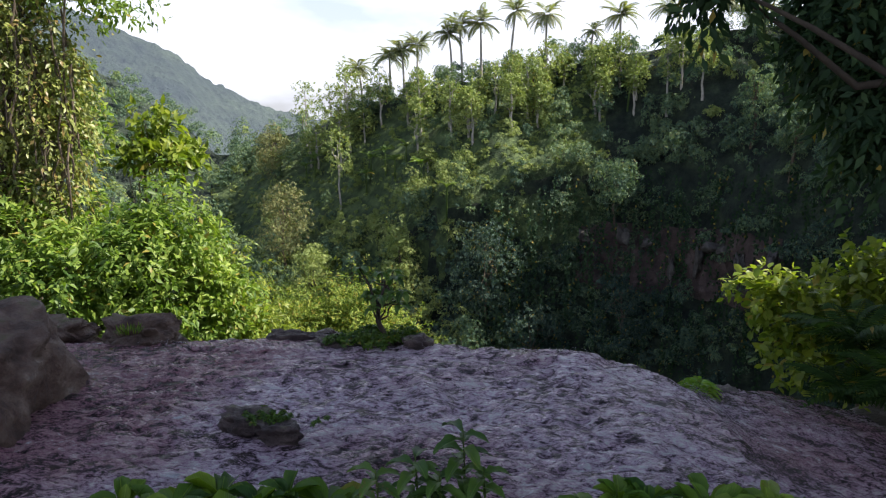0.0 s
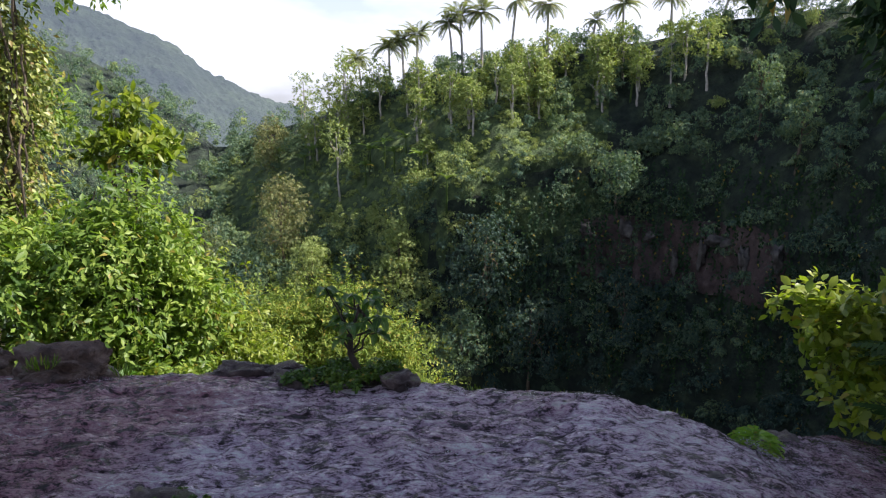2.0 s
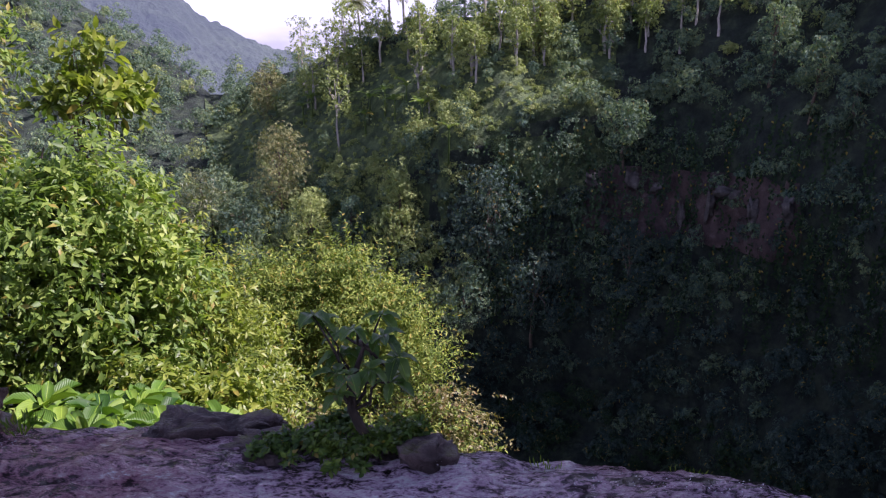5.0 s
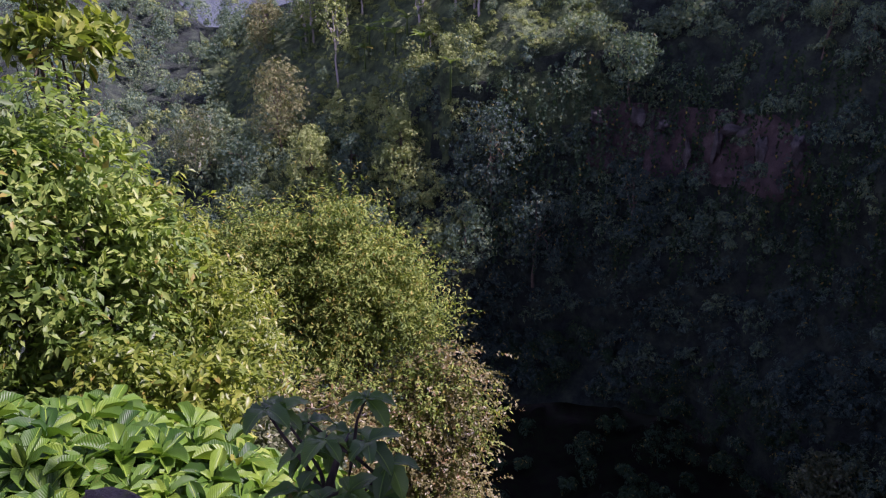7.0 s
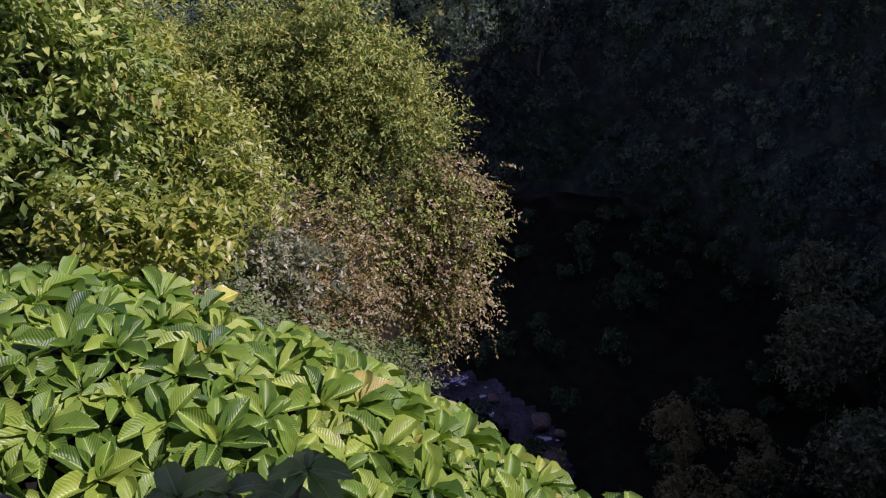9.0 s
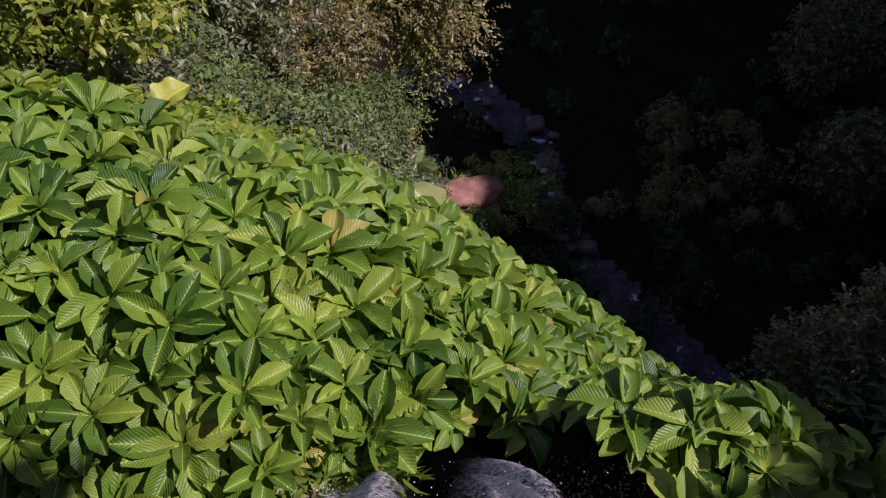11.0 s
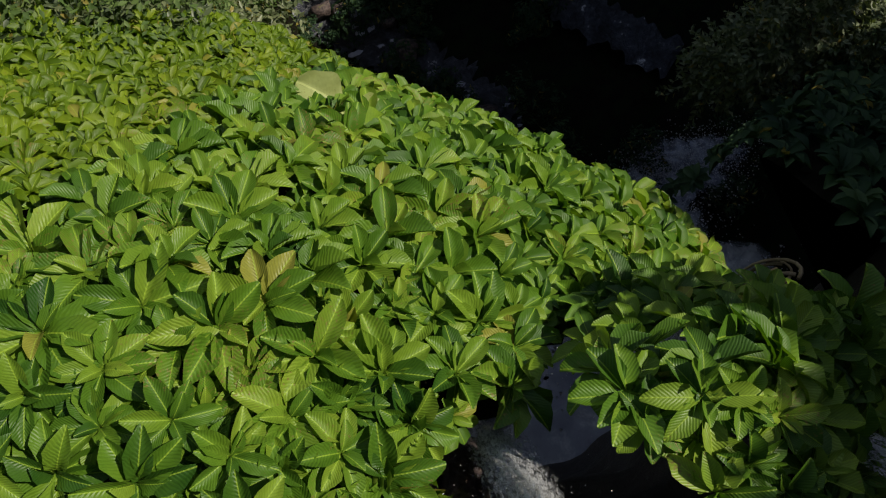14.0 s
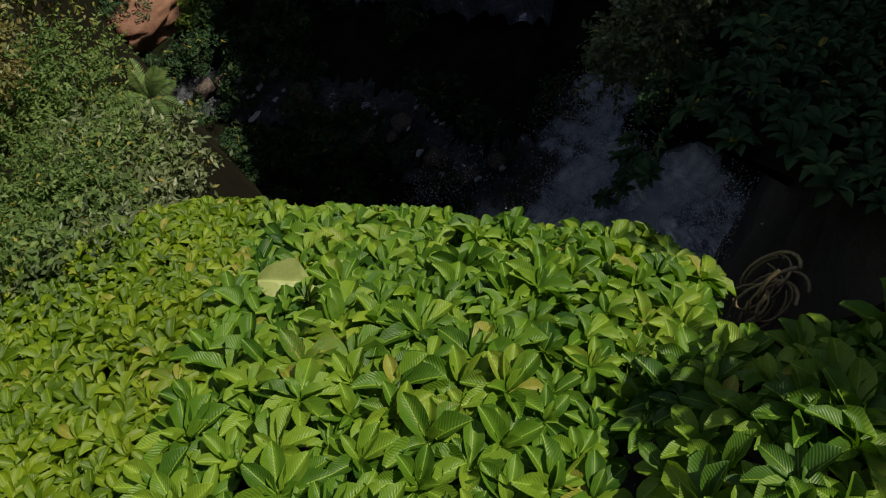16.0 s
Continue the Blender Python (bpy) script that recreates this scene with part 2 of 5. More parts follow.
LEAF_SHRUB = leaf_material("leaf_shrub", (0.042, 0.08, 0.024), (0.10, 0.16, 0.046), (0.20, 0.265, 0.085), patch=0.9, through_share=0.3, gloss=0.55, spec=0.25)
GRASS = leaf_material("grass_blade", (0.06, 0.12, 0.012), (0.13, 0.22, 0.02), (0.26, 0.32, 0.05), patch=2.0, through_share=0.35)
BARK = rough_material("bark", [(0.3, (0.06, 0.045, 0.03)), (0.7, (0.17, 0.13, 0.09))], scale=6, fine=60)
BARK_PALE = rough_material("bark_pale", [(0.3, (0.28, 0.26, 0.22)), (0.7, (0.5, 0.47, 0.42))], scale=3, fine=30)
BARK_DARK = rough_material("bark_dark", [(0.3, (0.02, 0.016, 0.012)), (0.7, (0.07, 0.055, 0.04))], scale=6, fine=60)
ROCK = rough_material("rock_wet", [(0.34, (0.026, 0.018, 0.019)), (0.5, (0.10, 0.072, 0.07)), (0.62, (0.19, 0.14, 0.13)), (0.72, (0.30, 0.25, 0.24))], scale=5.0, fine=22, roughness=0.5, moss=(0.09, 0.10, 0.02), moss_at=0.86, bump=1.0, dist=0.10)
BOULDER = rough_material("rock_boulder", [(0.32, (0.04, 0.022, 0.016)), (0.48, (0.15, 0.095, 0.072)), (0.62, (0.27, 0.20, 0.16)), (0.70, (0.46, 0.43, 0.38))], scale=3.8, fine=26, roughness=0.7, moss=(0.08, 0.085, 0.02), moss_at=0.86, bump=1.0, dist=0.09)
SOIL = rough_material("soil_shade_dark", [(0.3, (0.006, 0.006, 0.004)), (0.7, (0.018, 0.016, 0.010))], scale=0.8, fine=9, moss=(0.008, 0.014, 0.005), moss_at=0.8, spec=0.05)
HILL = rough_material("hill_undergrowth_shaded", [(0.35, (0.008, 0.015, 0.012)), (0.5, (0.022, 0.038, 0.024)), (0.68, (0.06, 0.085, 0.045))], scale=0.45, fine=2.2, bump=1.0, dist=0.9)
MEADOW = rough_material("hill_grass", [(0.35, (0.025, 0.045, 0.016)), (0.5, (0.065, 0.105, 0.036)), (0.68, (0.15, 0.20, 0.07))], scale=0.6, fine=4.0, bump=1.0, dist=0.6)
CLIFF = rough_material("cliff_rock", [(0.3, (0.02, 0.02, 0.018)), (0.6, (0.06, 0.052, 0.05)), (0.8, (0.14, 0.12, 0.11))], scale=0.35, fine=4, roughness=0.6, bump=0.8, dist=0.3)
RED_SOIL = rough_material("red_soil", [(0.3, (0.16, 0.07, 0.045)), (0.7, (0.34, 0.18, 0.13))], scale=0.6, fine=6, dist=0.1)
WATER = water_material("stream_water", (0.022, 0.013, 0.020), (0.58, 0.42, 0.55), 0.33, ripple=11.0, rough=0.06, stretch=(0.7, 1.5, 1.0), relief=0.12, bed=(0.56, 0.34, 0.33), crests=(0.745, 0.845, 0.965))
POOL = water_material("gorge_water", (0.010, 0.011, 0.015), (0.035, 0.037, 0.05), 0.34, ripple=1.6, rough=0.3, stretch=(0.5, 0.5, 0.5), relief=0.3)
FOAM = water_material("pool_foam", (0.20, 0.21, 0.28), (0.46, 0.48, 0.58), 0.40, ripple=0.5, rough=0.8, stretch=(0.5, 0.5, 0.5), relief=0.04, gaps=0.12)
FALL = water_material("falling_water", (0.5, 0.5, 0.56), (0.8, 0.8, 0.86), 0.14, ripple=22.0, rough=0.35, stretch=(2.0, 2.0, 0.35), gaps=0.33)
MIST_POOL = water_material("misty_water", (0.32, 0.33, 0.40), (0.38, 0.395, 0.47), 0.7, ripple=0.35, rough=0.8, stretch=(0.3, 0.3, 0.3), relief=0.1, gaps=0.10)


# ---- mesh tools ----
rng = np.random.default_rng(7)


def unit(v):
    return v / np.maximum(np.linalg.norm(v, axis=-1, keepdims=True), 1e-9)


def tri_mesh(name, verts, tris, mat, uv=None, smooth=True):
    """A mesh from arrays of corners and triangles."""
    verts, tris = np.asarray(verts, dtype=np.float32), np.asarray(tris, dtype=np.int32)
    me = bpy.data.meshes.new(name)
    me.vertices.add(len(verts))
    me.vertices.foreach_set("co", verts.ravel())
    me.loops.add(tris.size)
    me.loops.foreach_set("vertex_index", tris.ravel())
    me.polygons.add(len(tris))
    me.polygons.foreach_set("loop_start", np.arange(0, tris.size, 3, dtype=np.int32))
    me.polygons.foreach_set("loop_total", np.full(len(tris), 3, dtype=np.int32))
    me.polygons.foreach_set("use_smooth", np.full(len(tris), smooth, dtype=bool))
    if uv is not None:
        layer = me.uv_layers.new(name="UVMap")
        layer.data.foreach_set("uv", np.asarray(uv, dtype=np.float32)[tris.ravel()].ravel())
    me.materials.append(mat)
    me.update(calc_edges=True)
    me.validate()
    return me


def part(name, me, parent=None, label="", kind=""):
    ob = new(name, me)
    if parent is not None:
        ob.parent = parent
    return tagged(ob, label, "", "", kind)


def thing(name, at, label, category, group="", kind=""):
    ob = new(name)
    ob.empty_display_size = 0.1
    ob.location = at
    return tagged(ob, label, category, group, kind)


def grid_tris(nu, nv):
    i = (np.arange(nu - 1)[:, None] * nv + np.arange(nv - 1)[None]).ravel()
    return np.concatenate([np.stack([i, i + nv, i + nv + 1], 1), np.stack([i, i + nv + 1, i + 1], 1)])


# leaf outlines: across, along, out of the plane; unit length and width
LEAF2 = (np.array([[0, 0, 0], [-0.5, 0.45, 0.06], [0.5, 0.45, 0.06], [0, 1, -0.08]]), np.array([[0, 3, 1], [0, 2, 3]]))
SPRIG = (np.array([[-0.56, 0.08, 0.06], [-0.14, 0.02, -0.05], [-0.46, 0.62, 0.02], [-0.16, 0.42, 0.0], [0.20, 0.34, 0.09], [0.0, 1.08, -0.12], [0.18, -0.02, -0.04], [0.62, 0.20, 0.07], [0.38, 0.74, -0.05]]), np.array([[0, 1, 2], [3, 4, 5], [6, 7, 8]]))
LEAF4 = (np.array([[0, 0, 0], [-0.46, 0.45, 0.05], [0, 0.5, -0.02], [0.46, 0.45, 0.05], [0, 1, -0.12]]), np.array([[0, 2, 1], [0, 3, 2], [1, 2, 4], [2, 3, 4]]))
LEAF6 = (np.array([[0, 0, 0], [-0.42, 0.3, 0.05], [0, 0.33, 0.0], [0.42, 0.3, 0.05], [-0.4, 0.66, 0.02], [0, 0.68, -0.03], [0.4, 0.66, 0.02], [0, 1, -0.14]]),
         np.array([[0, 2, 1], [0, 3, 2], [1, 2, 5], [1, 5, 4], [2, 3, 6], [2, 6, 5], [4, 5, 7], [5, 6, 7]]))


def broad_leaf(nl=7, nw=2, curl=0.22, cup=0.12, widest=0.58):
    """A broad ribbed leaf: a strip of rows along the length, cupped across, bowing down to the tip."""
    v, f, uv = [], [], []
    for i in range(nl + 1):
        s = i / nl
        w = 0.5 * max(0.07, math.sin(0.5 * math.pi * s / widest) ** 1.1 if s < widest else math.cos(0.5 * math.pi * (s - widest) / (1 - widest) * 0.97) ** 0.5)
        for j in range(-nw, nw + 1):
            a = j / nw
            edge = 0.045 * math.sin(13 * s + 2 * a) * abs(a)
            v.append((a * w * (1 + edge), s, cup * abs(a) * w * 2 + edge - curl * s * s + 0.18 * s))
            uv.append((0.5 + a * w, s))
    n = 2 * nw + 1
    for i in range(nl):
        for j in range(n - 1):
            p = i * n + j
            f += [(p, p + 1, p + n + 1), (p, p + n + 1, p + n)]
    return np.array(v), np.array(f), np.array(uv)


def leaves(P, D, N, L, W, shape):
    """Corners and triangles of many leaves: roots P, directions D, upper sides N, lengths L, widths W."""
    V, F = shape[0], shape[1]
    Y = unit(D)
    X = unit(np.cross(Y, N))
    Z = np.cross(X, Y)
    L, W = np.broadcast_to(L, len(P))[:, None, None], np.broadcast_to(W, len(P))[:, None, None]
    co = P[:, None] + X[:, None] * (V[None, :, :1] * W) + Y[:, None] * (V[None, :, 1:2] * L) + Z[:, None] * (V[None, :, 2:] * L)
    tri = F[None] + (np.arange(len(P)) * len(V))[:, None, None]
    return co.reshape(-1, 3), tri.reshape(-1, 3)


def sprays(C, A, n, spray, leaf, aspect, droop=0.25, spread=0.9, jitter=0.5, up=0.7):
    """n leaves along each twig that starts at C and points along A."""
    M = len(C)
    s = (np.arange(n)[None] + rng.random((M, n))) / n
    A = unit(A)
    P = C[:, None] + A[:, None] * (s[..., None] * spray)
    P[..., 2] -= droop * spray * s ** 2
    perp = rng.normal(size=(M, n, 3))
    perp -= (perp * A[:, None]).sum(-1, keepdims=True) * A[:, None]
    D = A[:, None] * 0.6 + unit(perp) * spread + rng.normal(size=(M, n, 3)) * 0.15
    D[..., 2] -= droop * 0.9
    N = A[:, None] * 0.5 + np.array([0, 0, up]) + rng.normal(size=(M, n, 3)) * jitter
    L = leaf * (0.65 + 0.7 * rng.random((M, n)))
    return P.reshape(-1, 3), D.reshape(-1, 3), N.reshape(-1, 3), L.ravel(), (L * aspect).ravel()


def blob_points(blobs, count, shell=(0.6, 1.08), bottom=-0.75):
    """Points and outward ways over a heap of ellipsoids, kept out of each other's insides."""
    C = np.array([b[:3] for b in blobs], dtype=float)
    R = np.array([b[3:6] for b in blobs], dtype=float)
    area = (R[:, 0] * R[:, 1] + R[:, 1] * R[:, 2] + R[:, 0] * R[:, 2])
    k = rng.choice(len(blobs), count * 3, p=area / area.sum())
    d = unit(rng.normal(size=(count * 3, 3)))
    d[:, 2] = np.where(d[:, 2] < bottom, -d[:, 2], d[:, 2])
    r = shell[0] + (shell[1] - shell[0]) * rng.random((count * 3, 1)) ** 0.7
    at = C[k] + d * R[k]
    size = float(np.mean(R))
    lump = np.array([noise.noise(Vector(q)) for q in at * (1.1 / size)])[:, None]
    fine = np.array([noise.noise(Vector(q)) for q in at * (3.2 / size) + 17.0])[:, None]
    P = C[k] + d * R[k] * (r + 0.30 * lump + 0.16 * fine)
    q = (P[:, None] - C[None]) / R[None]
    inside = ((q ** 2).sum(-1) < 0.5)
    inside[np.arange(len(k)), k] = False
    keep = ~inside.any(1) & ((fine[:, 0] > -0.22) | (r[:, 0] < 0.6))
    return P[keep][:count], unit(d / R[k])[keep][:count]


def tube(points, radii, seg=7, wobble=0.0):
    """A bent tapering tube."""
    pts = np.asarray(points, dtype=float)
    radii = np.broadcast_to(np.asarray(radii, dtype=float), len(pts))
    tan = unit(np.gradient(pts, axis=0))
    ref = np.where(np.abs(tan[:, 2:3]) > 0.9, np.array([[1.0, 0, 0]]), np.array([[0, 0, 1.0]]))
    a = unit(np.cross(tan, ref))
    b = np.cross(tan, a)
    ang = np.arange(seg) * 2 * math.pi / seg
    rad = radii[:, None] * (1 + wobble * rng.normal(size=(len(pts), seg)))
    V = pts[:, None] + rad[..., None] * (a[:, None] * np.cos(ang)[None, :, None] + b[:, None] * np.sin(ang)[None, :, None])
    F = []
    for i in range(len(pts) - 1):
        for j in range(seg):
            p, q = i * seg + j, i * seg + (j + 1) % seg
            F += [(p, q, q + seg), (p, q + seg, p + seg)]
    return V.reshape(-1, 3), np.array(F)


def bent(a, b, n=6, sway=0.08):
    """Points of a slightly crooked line from a to b."""
    a, b = np.array(a, float), np.array(b, float)
    s = np.linspace(0, 1, n)[:, None]
    k = np.linalg.norm(b - a) * sway
    return a + (b - a) * s + rng.normal(size=(n, 3)) * k * np.sin(s * math.pi)


def join(pieces):
    V, F, o = [], [], 0
    for v, f in pieces:
        V.append(v)
        F.append(np.asarray(f) + o)
        o += len(v)
    return np.concatenate(V), np.concatenate(F)


def nz(x, y, z=0.0, f=1.0, octaves=4):
    return noise.fractal(Vector((x * f, y * f, z * f)), 1.0, 2.0, octaves)


def tree(name, base, blobs, label, category, leaf_mat, twigs, per, spray, leaf, aspect, bark=None, trunk_r=0.12, limbs=7, shape=LEAF6, droop=0.25, core=0.3, up=0.7, group="", bottom=-0.75, spread=0.9, lumps=7, shoots=0.07, base_size=0.78):
    """Tree or bush: crooked trunk and limbs, crown of twigs with single leaves. Crown blobs in world metres."""
    root = thing(name, base, label, category, group)
    o = np.array(base, float)
    small = []
    for q in blobs:
        for d in unit(rng.normal(size=(lumps, 3)) + np.array([0, 0, 0.25])):
            k = rng.uniform(0.28, 0.5)
            small.append((*(np.array(q[:3]) + d * np.array(q[3:6]) * rng.uniform(0.7, 1.0)), *(np.array(q[3:6]) * k)))
    heap = [(*q[:3], *(base_size * np.array(q[3:6]))) for q in blobs] + small
    P, O = blob_points(heap, twigs, bottom=bottom)
    A = O + np.array([0, 0, 0.25]) + rng.normal(size=P.shape) * 0.45
    far = rng.random(len(P)) < shoots                     # a few long shoots
    P = np.where(far[:, None], P + unit(A) * spray * 0.7, P)
    sets = [sprays(P, A, per, spray, leaf, aspect, droop, spread, up=up)]
    if core:
        P2, O2 = blob_points(blobs, int(twigs * core), shell=(0.3, 0.75))
        sets.append(sprays(P2, O2 + rng.normal(size=P2.shape) * 0.8, per, spray * 1.2, leaf * 1.1, aspect, droop, spread))
    V, F = join([leaves(*s, shape) for s in sets])
    part("crown", tri_mesh(name + "_crown", V - o, F, leaf_mat), root)
    cs = sorted(blobs, key=lambda b: -b[2])
    top = np.array(cs[0][:3], float)
    pieces = [tube(bent(o, top, 8, 0.016), np.linspace(trunk_r, trunk_r * 0.25, 8), 8, 0.06)]
    for i in range(limbs):
        b = blobs[i % len(blobs)]
        s = 0.25 + 0.6 * rng.random()
        tip = np.array(b[:3]) + rng.normal(size=3) * np.array(b[3:6]) * 0.45
        pieces.append(tube(bent(o + (top - o) * s, tip, 6, 0.08), np.linspace(trunk_r * 0.45, trunk_r * 0.08, 6), 6, 0.06))
    V, F = join(pieces)
    part("trunk", tri_mesh(name + "_trunk", V - o, F, bark or BARK), root)
    return root


# ---- the land ----
LIP_X, LIP_Y = [-10, -5, -4, -3, -1.7, -0.5, 0.5, 1.45, 2.1, 2.7, 3.8, 6, 7.5, 10], [9.4, 7.9, 7.45, 7.3, 7.18, 6.8, 6.58, 6.35, 6.2, 6.9, 7.7, 8.4, 9.6, 10.8]


def lip_y(x):
    return np.interp(x, LIP_X, LIP_Y)


def stream_z(x, y):
    roll = np.maximum(0, y - lip_y(x) + 0.3)
    hump = 0.06 * np.exp(-((x - 1.15) / 0.35) ** 2 - ((y - 6.2) / 0.6) ** 2) + 0.04 * np.exp(-((x + 0.1) / 0.5) ** 2 - ((y - 5.6) / 0.35) ** 2)
    hump = hump - 0.10 * np.clip((x - 2.0) / 0.4, 0, 1)
    return hump - 0.01 - 0.15 * np.maximum(0, x - 1.25) - 0.12 * np.maximum(0, x - 1.75) - 0.2 * np.maximum(0, y - 6.5) * np.interp(x, [-2.2, -1.0, 0.0, 0.7], [1.3, 0.5, 0.5, 1.0]) + 0.03 * np.maximum(0, 4 - y) - 0.8 * roll ** 2


def mound_z(x, y):
    """Leaf tops of the slope that leans on the cliff under the lip."""
    X, Y = np.clip(x + 1, -1.9, 4), np.clip(y - 9, -1.2, 3.2)
    z = -1.73 - 0.545 * X - 0.331 * Y - 0.107 * X * X - 0.168 * X * Y - 0.274 * Y * Y
    brink = np.maximum(0, y - brink_y(x)) * np.clip((x + 3.0) / 1.0, 0, 1)
    return z - 0.17 * np.clip((-1.2 - x) / 0.8, 0, 1) + 0.10 * np.maximum(0, -2.9 - x) - 0.85 * np.maximum(0, y - 12.2) - 9.0 * brink - 4.0 * np.maximum(0, x - 2.7)


def brink_y(x):
    return np.interp(x, [-4, -2.5, -1.75, -0.8, -0.34, 0.13, 1.04, 1.6, 2.06, 2.5, 3], [12.9, 13.2, 13.3, 13.2, 12.9, 12.4, 11.3, 10.5, 9.9, 9.5, 9.2])


def ledge_z(x, y):
    """Leaf tops of the shaded ledge on the other side of the fall."""
    return -1.62 - 0.95 * np.maximum(0, x - 1.5) - 2.2 * np.maximum(0, y - 8.1) - 2.0 * np.maximum(0, 0.9 - x)


def wall_brink(x):
    return 9.15 + 0.32 * (x - 2.6)


def wall_z(x, y):
    """The dark slope below that ledge."""
    return -2.7 - 0.6 * (x - 2.4) - 1.2 * (y - 8) - 70.0 * np.maximum(0, y - wall_brink(x) - 0.1)


def sheet(name, fn, us, vs, mat, label, category, kind="structure"):
    U, Vv = np.meshgrid(us, vs, indexing="ij")
    co = fn(U.ravel(), Vv.ravel())
    ob = new(name, tri_mesh(name, co, grid_tris(len(us), len(vs)), mat))
    return tagged(ob, label, category, "", kind)


def noisy(x, y, z, f, octaves=4):
    return np.array([nz(a, b, c, f, octaves) for a, b, c in zip(x, y, z)])


# stream bed and water
def bed(u, v):
    y = -6 + (lip_y(u) + 6.05) * v
    z = stream_z(u, y) - 0.12 + 0.08 * noisy(u, y, u * 0, 0.9)
    bank = np.maximum(0, np.abs(u + 0.1) - 3.6 - 0.25 * np.maximum(0, y - 5))
    return np.stack([u, y, z + 0.5 * bank + 0.10 * np.clip(3.6 - y, 0, 2)], 1)


sheet("ground", bed, np.linspace(-10, 10, 130), np.linspace(0, 1, 110), ROCK, "dark wet rock bed of the stream and its banks", "stream bed")


def stream(u, v):
    y = 1.5 + (lip_y(u) - 1.5) * np.minimum(v, 1)
    d = np.maximum(v - 1, 0)
    y = y + 0.3 * np.sqrt(d)
    rip = 0.020 * noisy(u, y * 1.7, u * 0, 4.2, 5) - 0.034 * np.abs(noisy(u, y * 1.6, u * 0 + 9, 2.6, 5)) + 0.05 * noisy(u, y, u * 0 + 3, 0.9, 3) + 0.02 * noisy(u * 2.0, y * 5.0, u * 0 + 5, 3.0, 3)
    z = stream_z(u, np.minimum(y, lip_y(u))) + rip - 0.9 * d * d - 0.8 * d
    return np.stack([u, y, z], 1)


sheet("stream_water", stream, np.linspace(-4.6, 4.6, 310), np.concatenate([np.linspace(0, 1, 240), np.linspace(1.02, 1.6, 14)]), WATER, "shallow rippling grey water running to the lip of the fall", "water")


def near_cliff(u, v):
    z = -0.3 + stream_z(u, lip_y(u)) - 55.0 * v
    y = lip_y(u) + 0.05 + 0.25 * np.minimum(1, v * 30) - 8.0 * np.clip((v - 0.05) * 1.2, 0, 1) + 0.6 * np.minimum(1, v * 20) * noisy(u, z, z * 0, 0.25)
    return np.stack([u * (1 + v * 2), y, z], 1)


sheet("cliff_wall", near_cliff, np.linspace(-10, 10, 70), np.linspace(0, 1, 90) ** 1.7, CLIFF, "dark wet rock face under the lip of the fall", "cliff")


def slope(u, v):
    y = lip_y(u) + 0.25 + v * 40
    z = mound_z(u, np.maximum(y, 7.8)) - 0.40
    return np.stack([u, y, np.maximum(z + 0.08 * noisy(u, y, u * 0, 1.3), -55)], 1)


su, sv = np.concatenate([np.linspace(-24, -4, 60), np.linspace(-3.9, 3.2, 90)]), np.linspace(0, 1, 150) ** 2.0
s_co = slope(*(q.ravel() for q in np.meshgrid(su, sv, indexing="ij")))
s_tri = grid_tris(len(su), len(sv))
s_mid = s_co[s_tri].mean(1)
open_air = (s_mid[:, 0] > -1.05) & (s_mid[:, 1] < 8.2) | (s_mid[:, 0] > 0.5) & (s_mid[:, 1] < 8.5)
tagged(new("slope", tri_mesh("slope", s_co, s_tri[~open_air], SOIL)), "soil of the steep leafy slope beside the fall, shade put into its colour", "slope", "", "structure")
def ledge_end(x):
    return np.interp(x, [1.0, 1.7, 2.24, 2.72, 3.4], [8.72, 8.62, 8.32, 8.02, 7.7])


def ledge_soil(u, v):
    """Runs out to the edge of the ledge and falls away there."""
    y = 6.7 + (ledge_end(u) - 6.6) * np.minimum(v, 1)
    drop = np.maximum(v - 1, 0)
    return np.stack([u, y - 1.2 * drop, ledge_z(u, np.maximum(y, 7.4)) - 0.33 - 2.5 * drop + 0.05 * noisy(u, y, u * 0, 1.7)], 1)


sheet("ledge", ledge_soil, np.linspace(1.5, 3.6, 40), np.concatenate([np.linspace(0, 0.94, 30), np.linspace(0.96, 1.2, 8)]), SOIL, "soil ledge beside the fall, shade put into its colour", "slope")


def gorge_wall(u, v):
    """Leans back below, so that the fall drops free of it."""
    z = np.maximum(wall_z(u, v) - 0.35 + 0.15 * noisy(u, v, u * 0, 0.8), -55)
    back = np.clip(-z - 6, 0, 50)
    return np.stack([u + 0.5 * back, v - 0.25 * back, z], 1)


sheet("wall_slope", gorge_wall, np.linspace(4.0, 34, 110), np.linspace(7.4, 22, 140), SOIL, "soil slope below the ledge, shade put into its colour", "slope")

# the ring of hills round the gorge, by direction (degrees clockwise from +y)
PHI = [-60, -45, -30, -24.6, -20, -16.4, -13, -5, 0, 10, 20, 30, 45, 70, 100]
HILL_KEYS = dict(
    rf=[60, 85, 95, 95, 95, 93, 92, 90, 92, 97, 95, 80, 58, 40, 28],
    rb=[110, 125, 125, 122, 120, 119, 118, 112, 105, 106, 103, 92, 70, 48, 35],
    zb=[-22, -26, -26, -27, -28, -27, -25, -18, -12, -8, -6, -3, 5, 10, 10],
    rr=[230, 230, 220, 220, 210, 180, 160, 135, 125, 122, 118, 105, 85, 60, 45],
    zr=[30, 26, 17, 10, -1, -12, -6.5, 1, 4.2, 7.0, 11.0, 13.5, 13, 5, 5])
FLOOR = -55.0
BANK = (1.5, 10.0, 42.0, 49.0)      # sunlit green bank of the brook: x and y


def hill_at(phi, s):
    """s: 0 the foot, 1 the edge of the cliff, 2 the ridge, 3 behind it."""
    k = {a: np.interp(phi, PHI, b) for a, b in HILL_KEYS.items()}
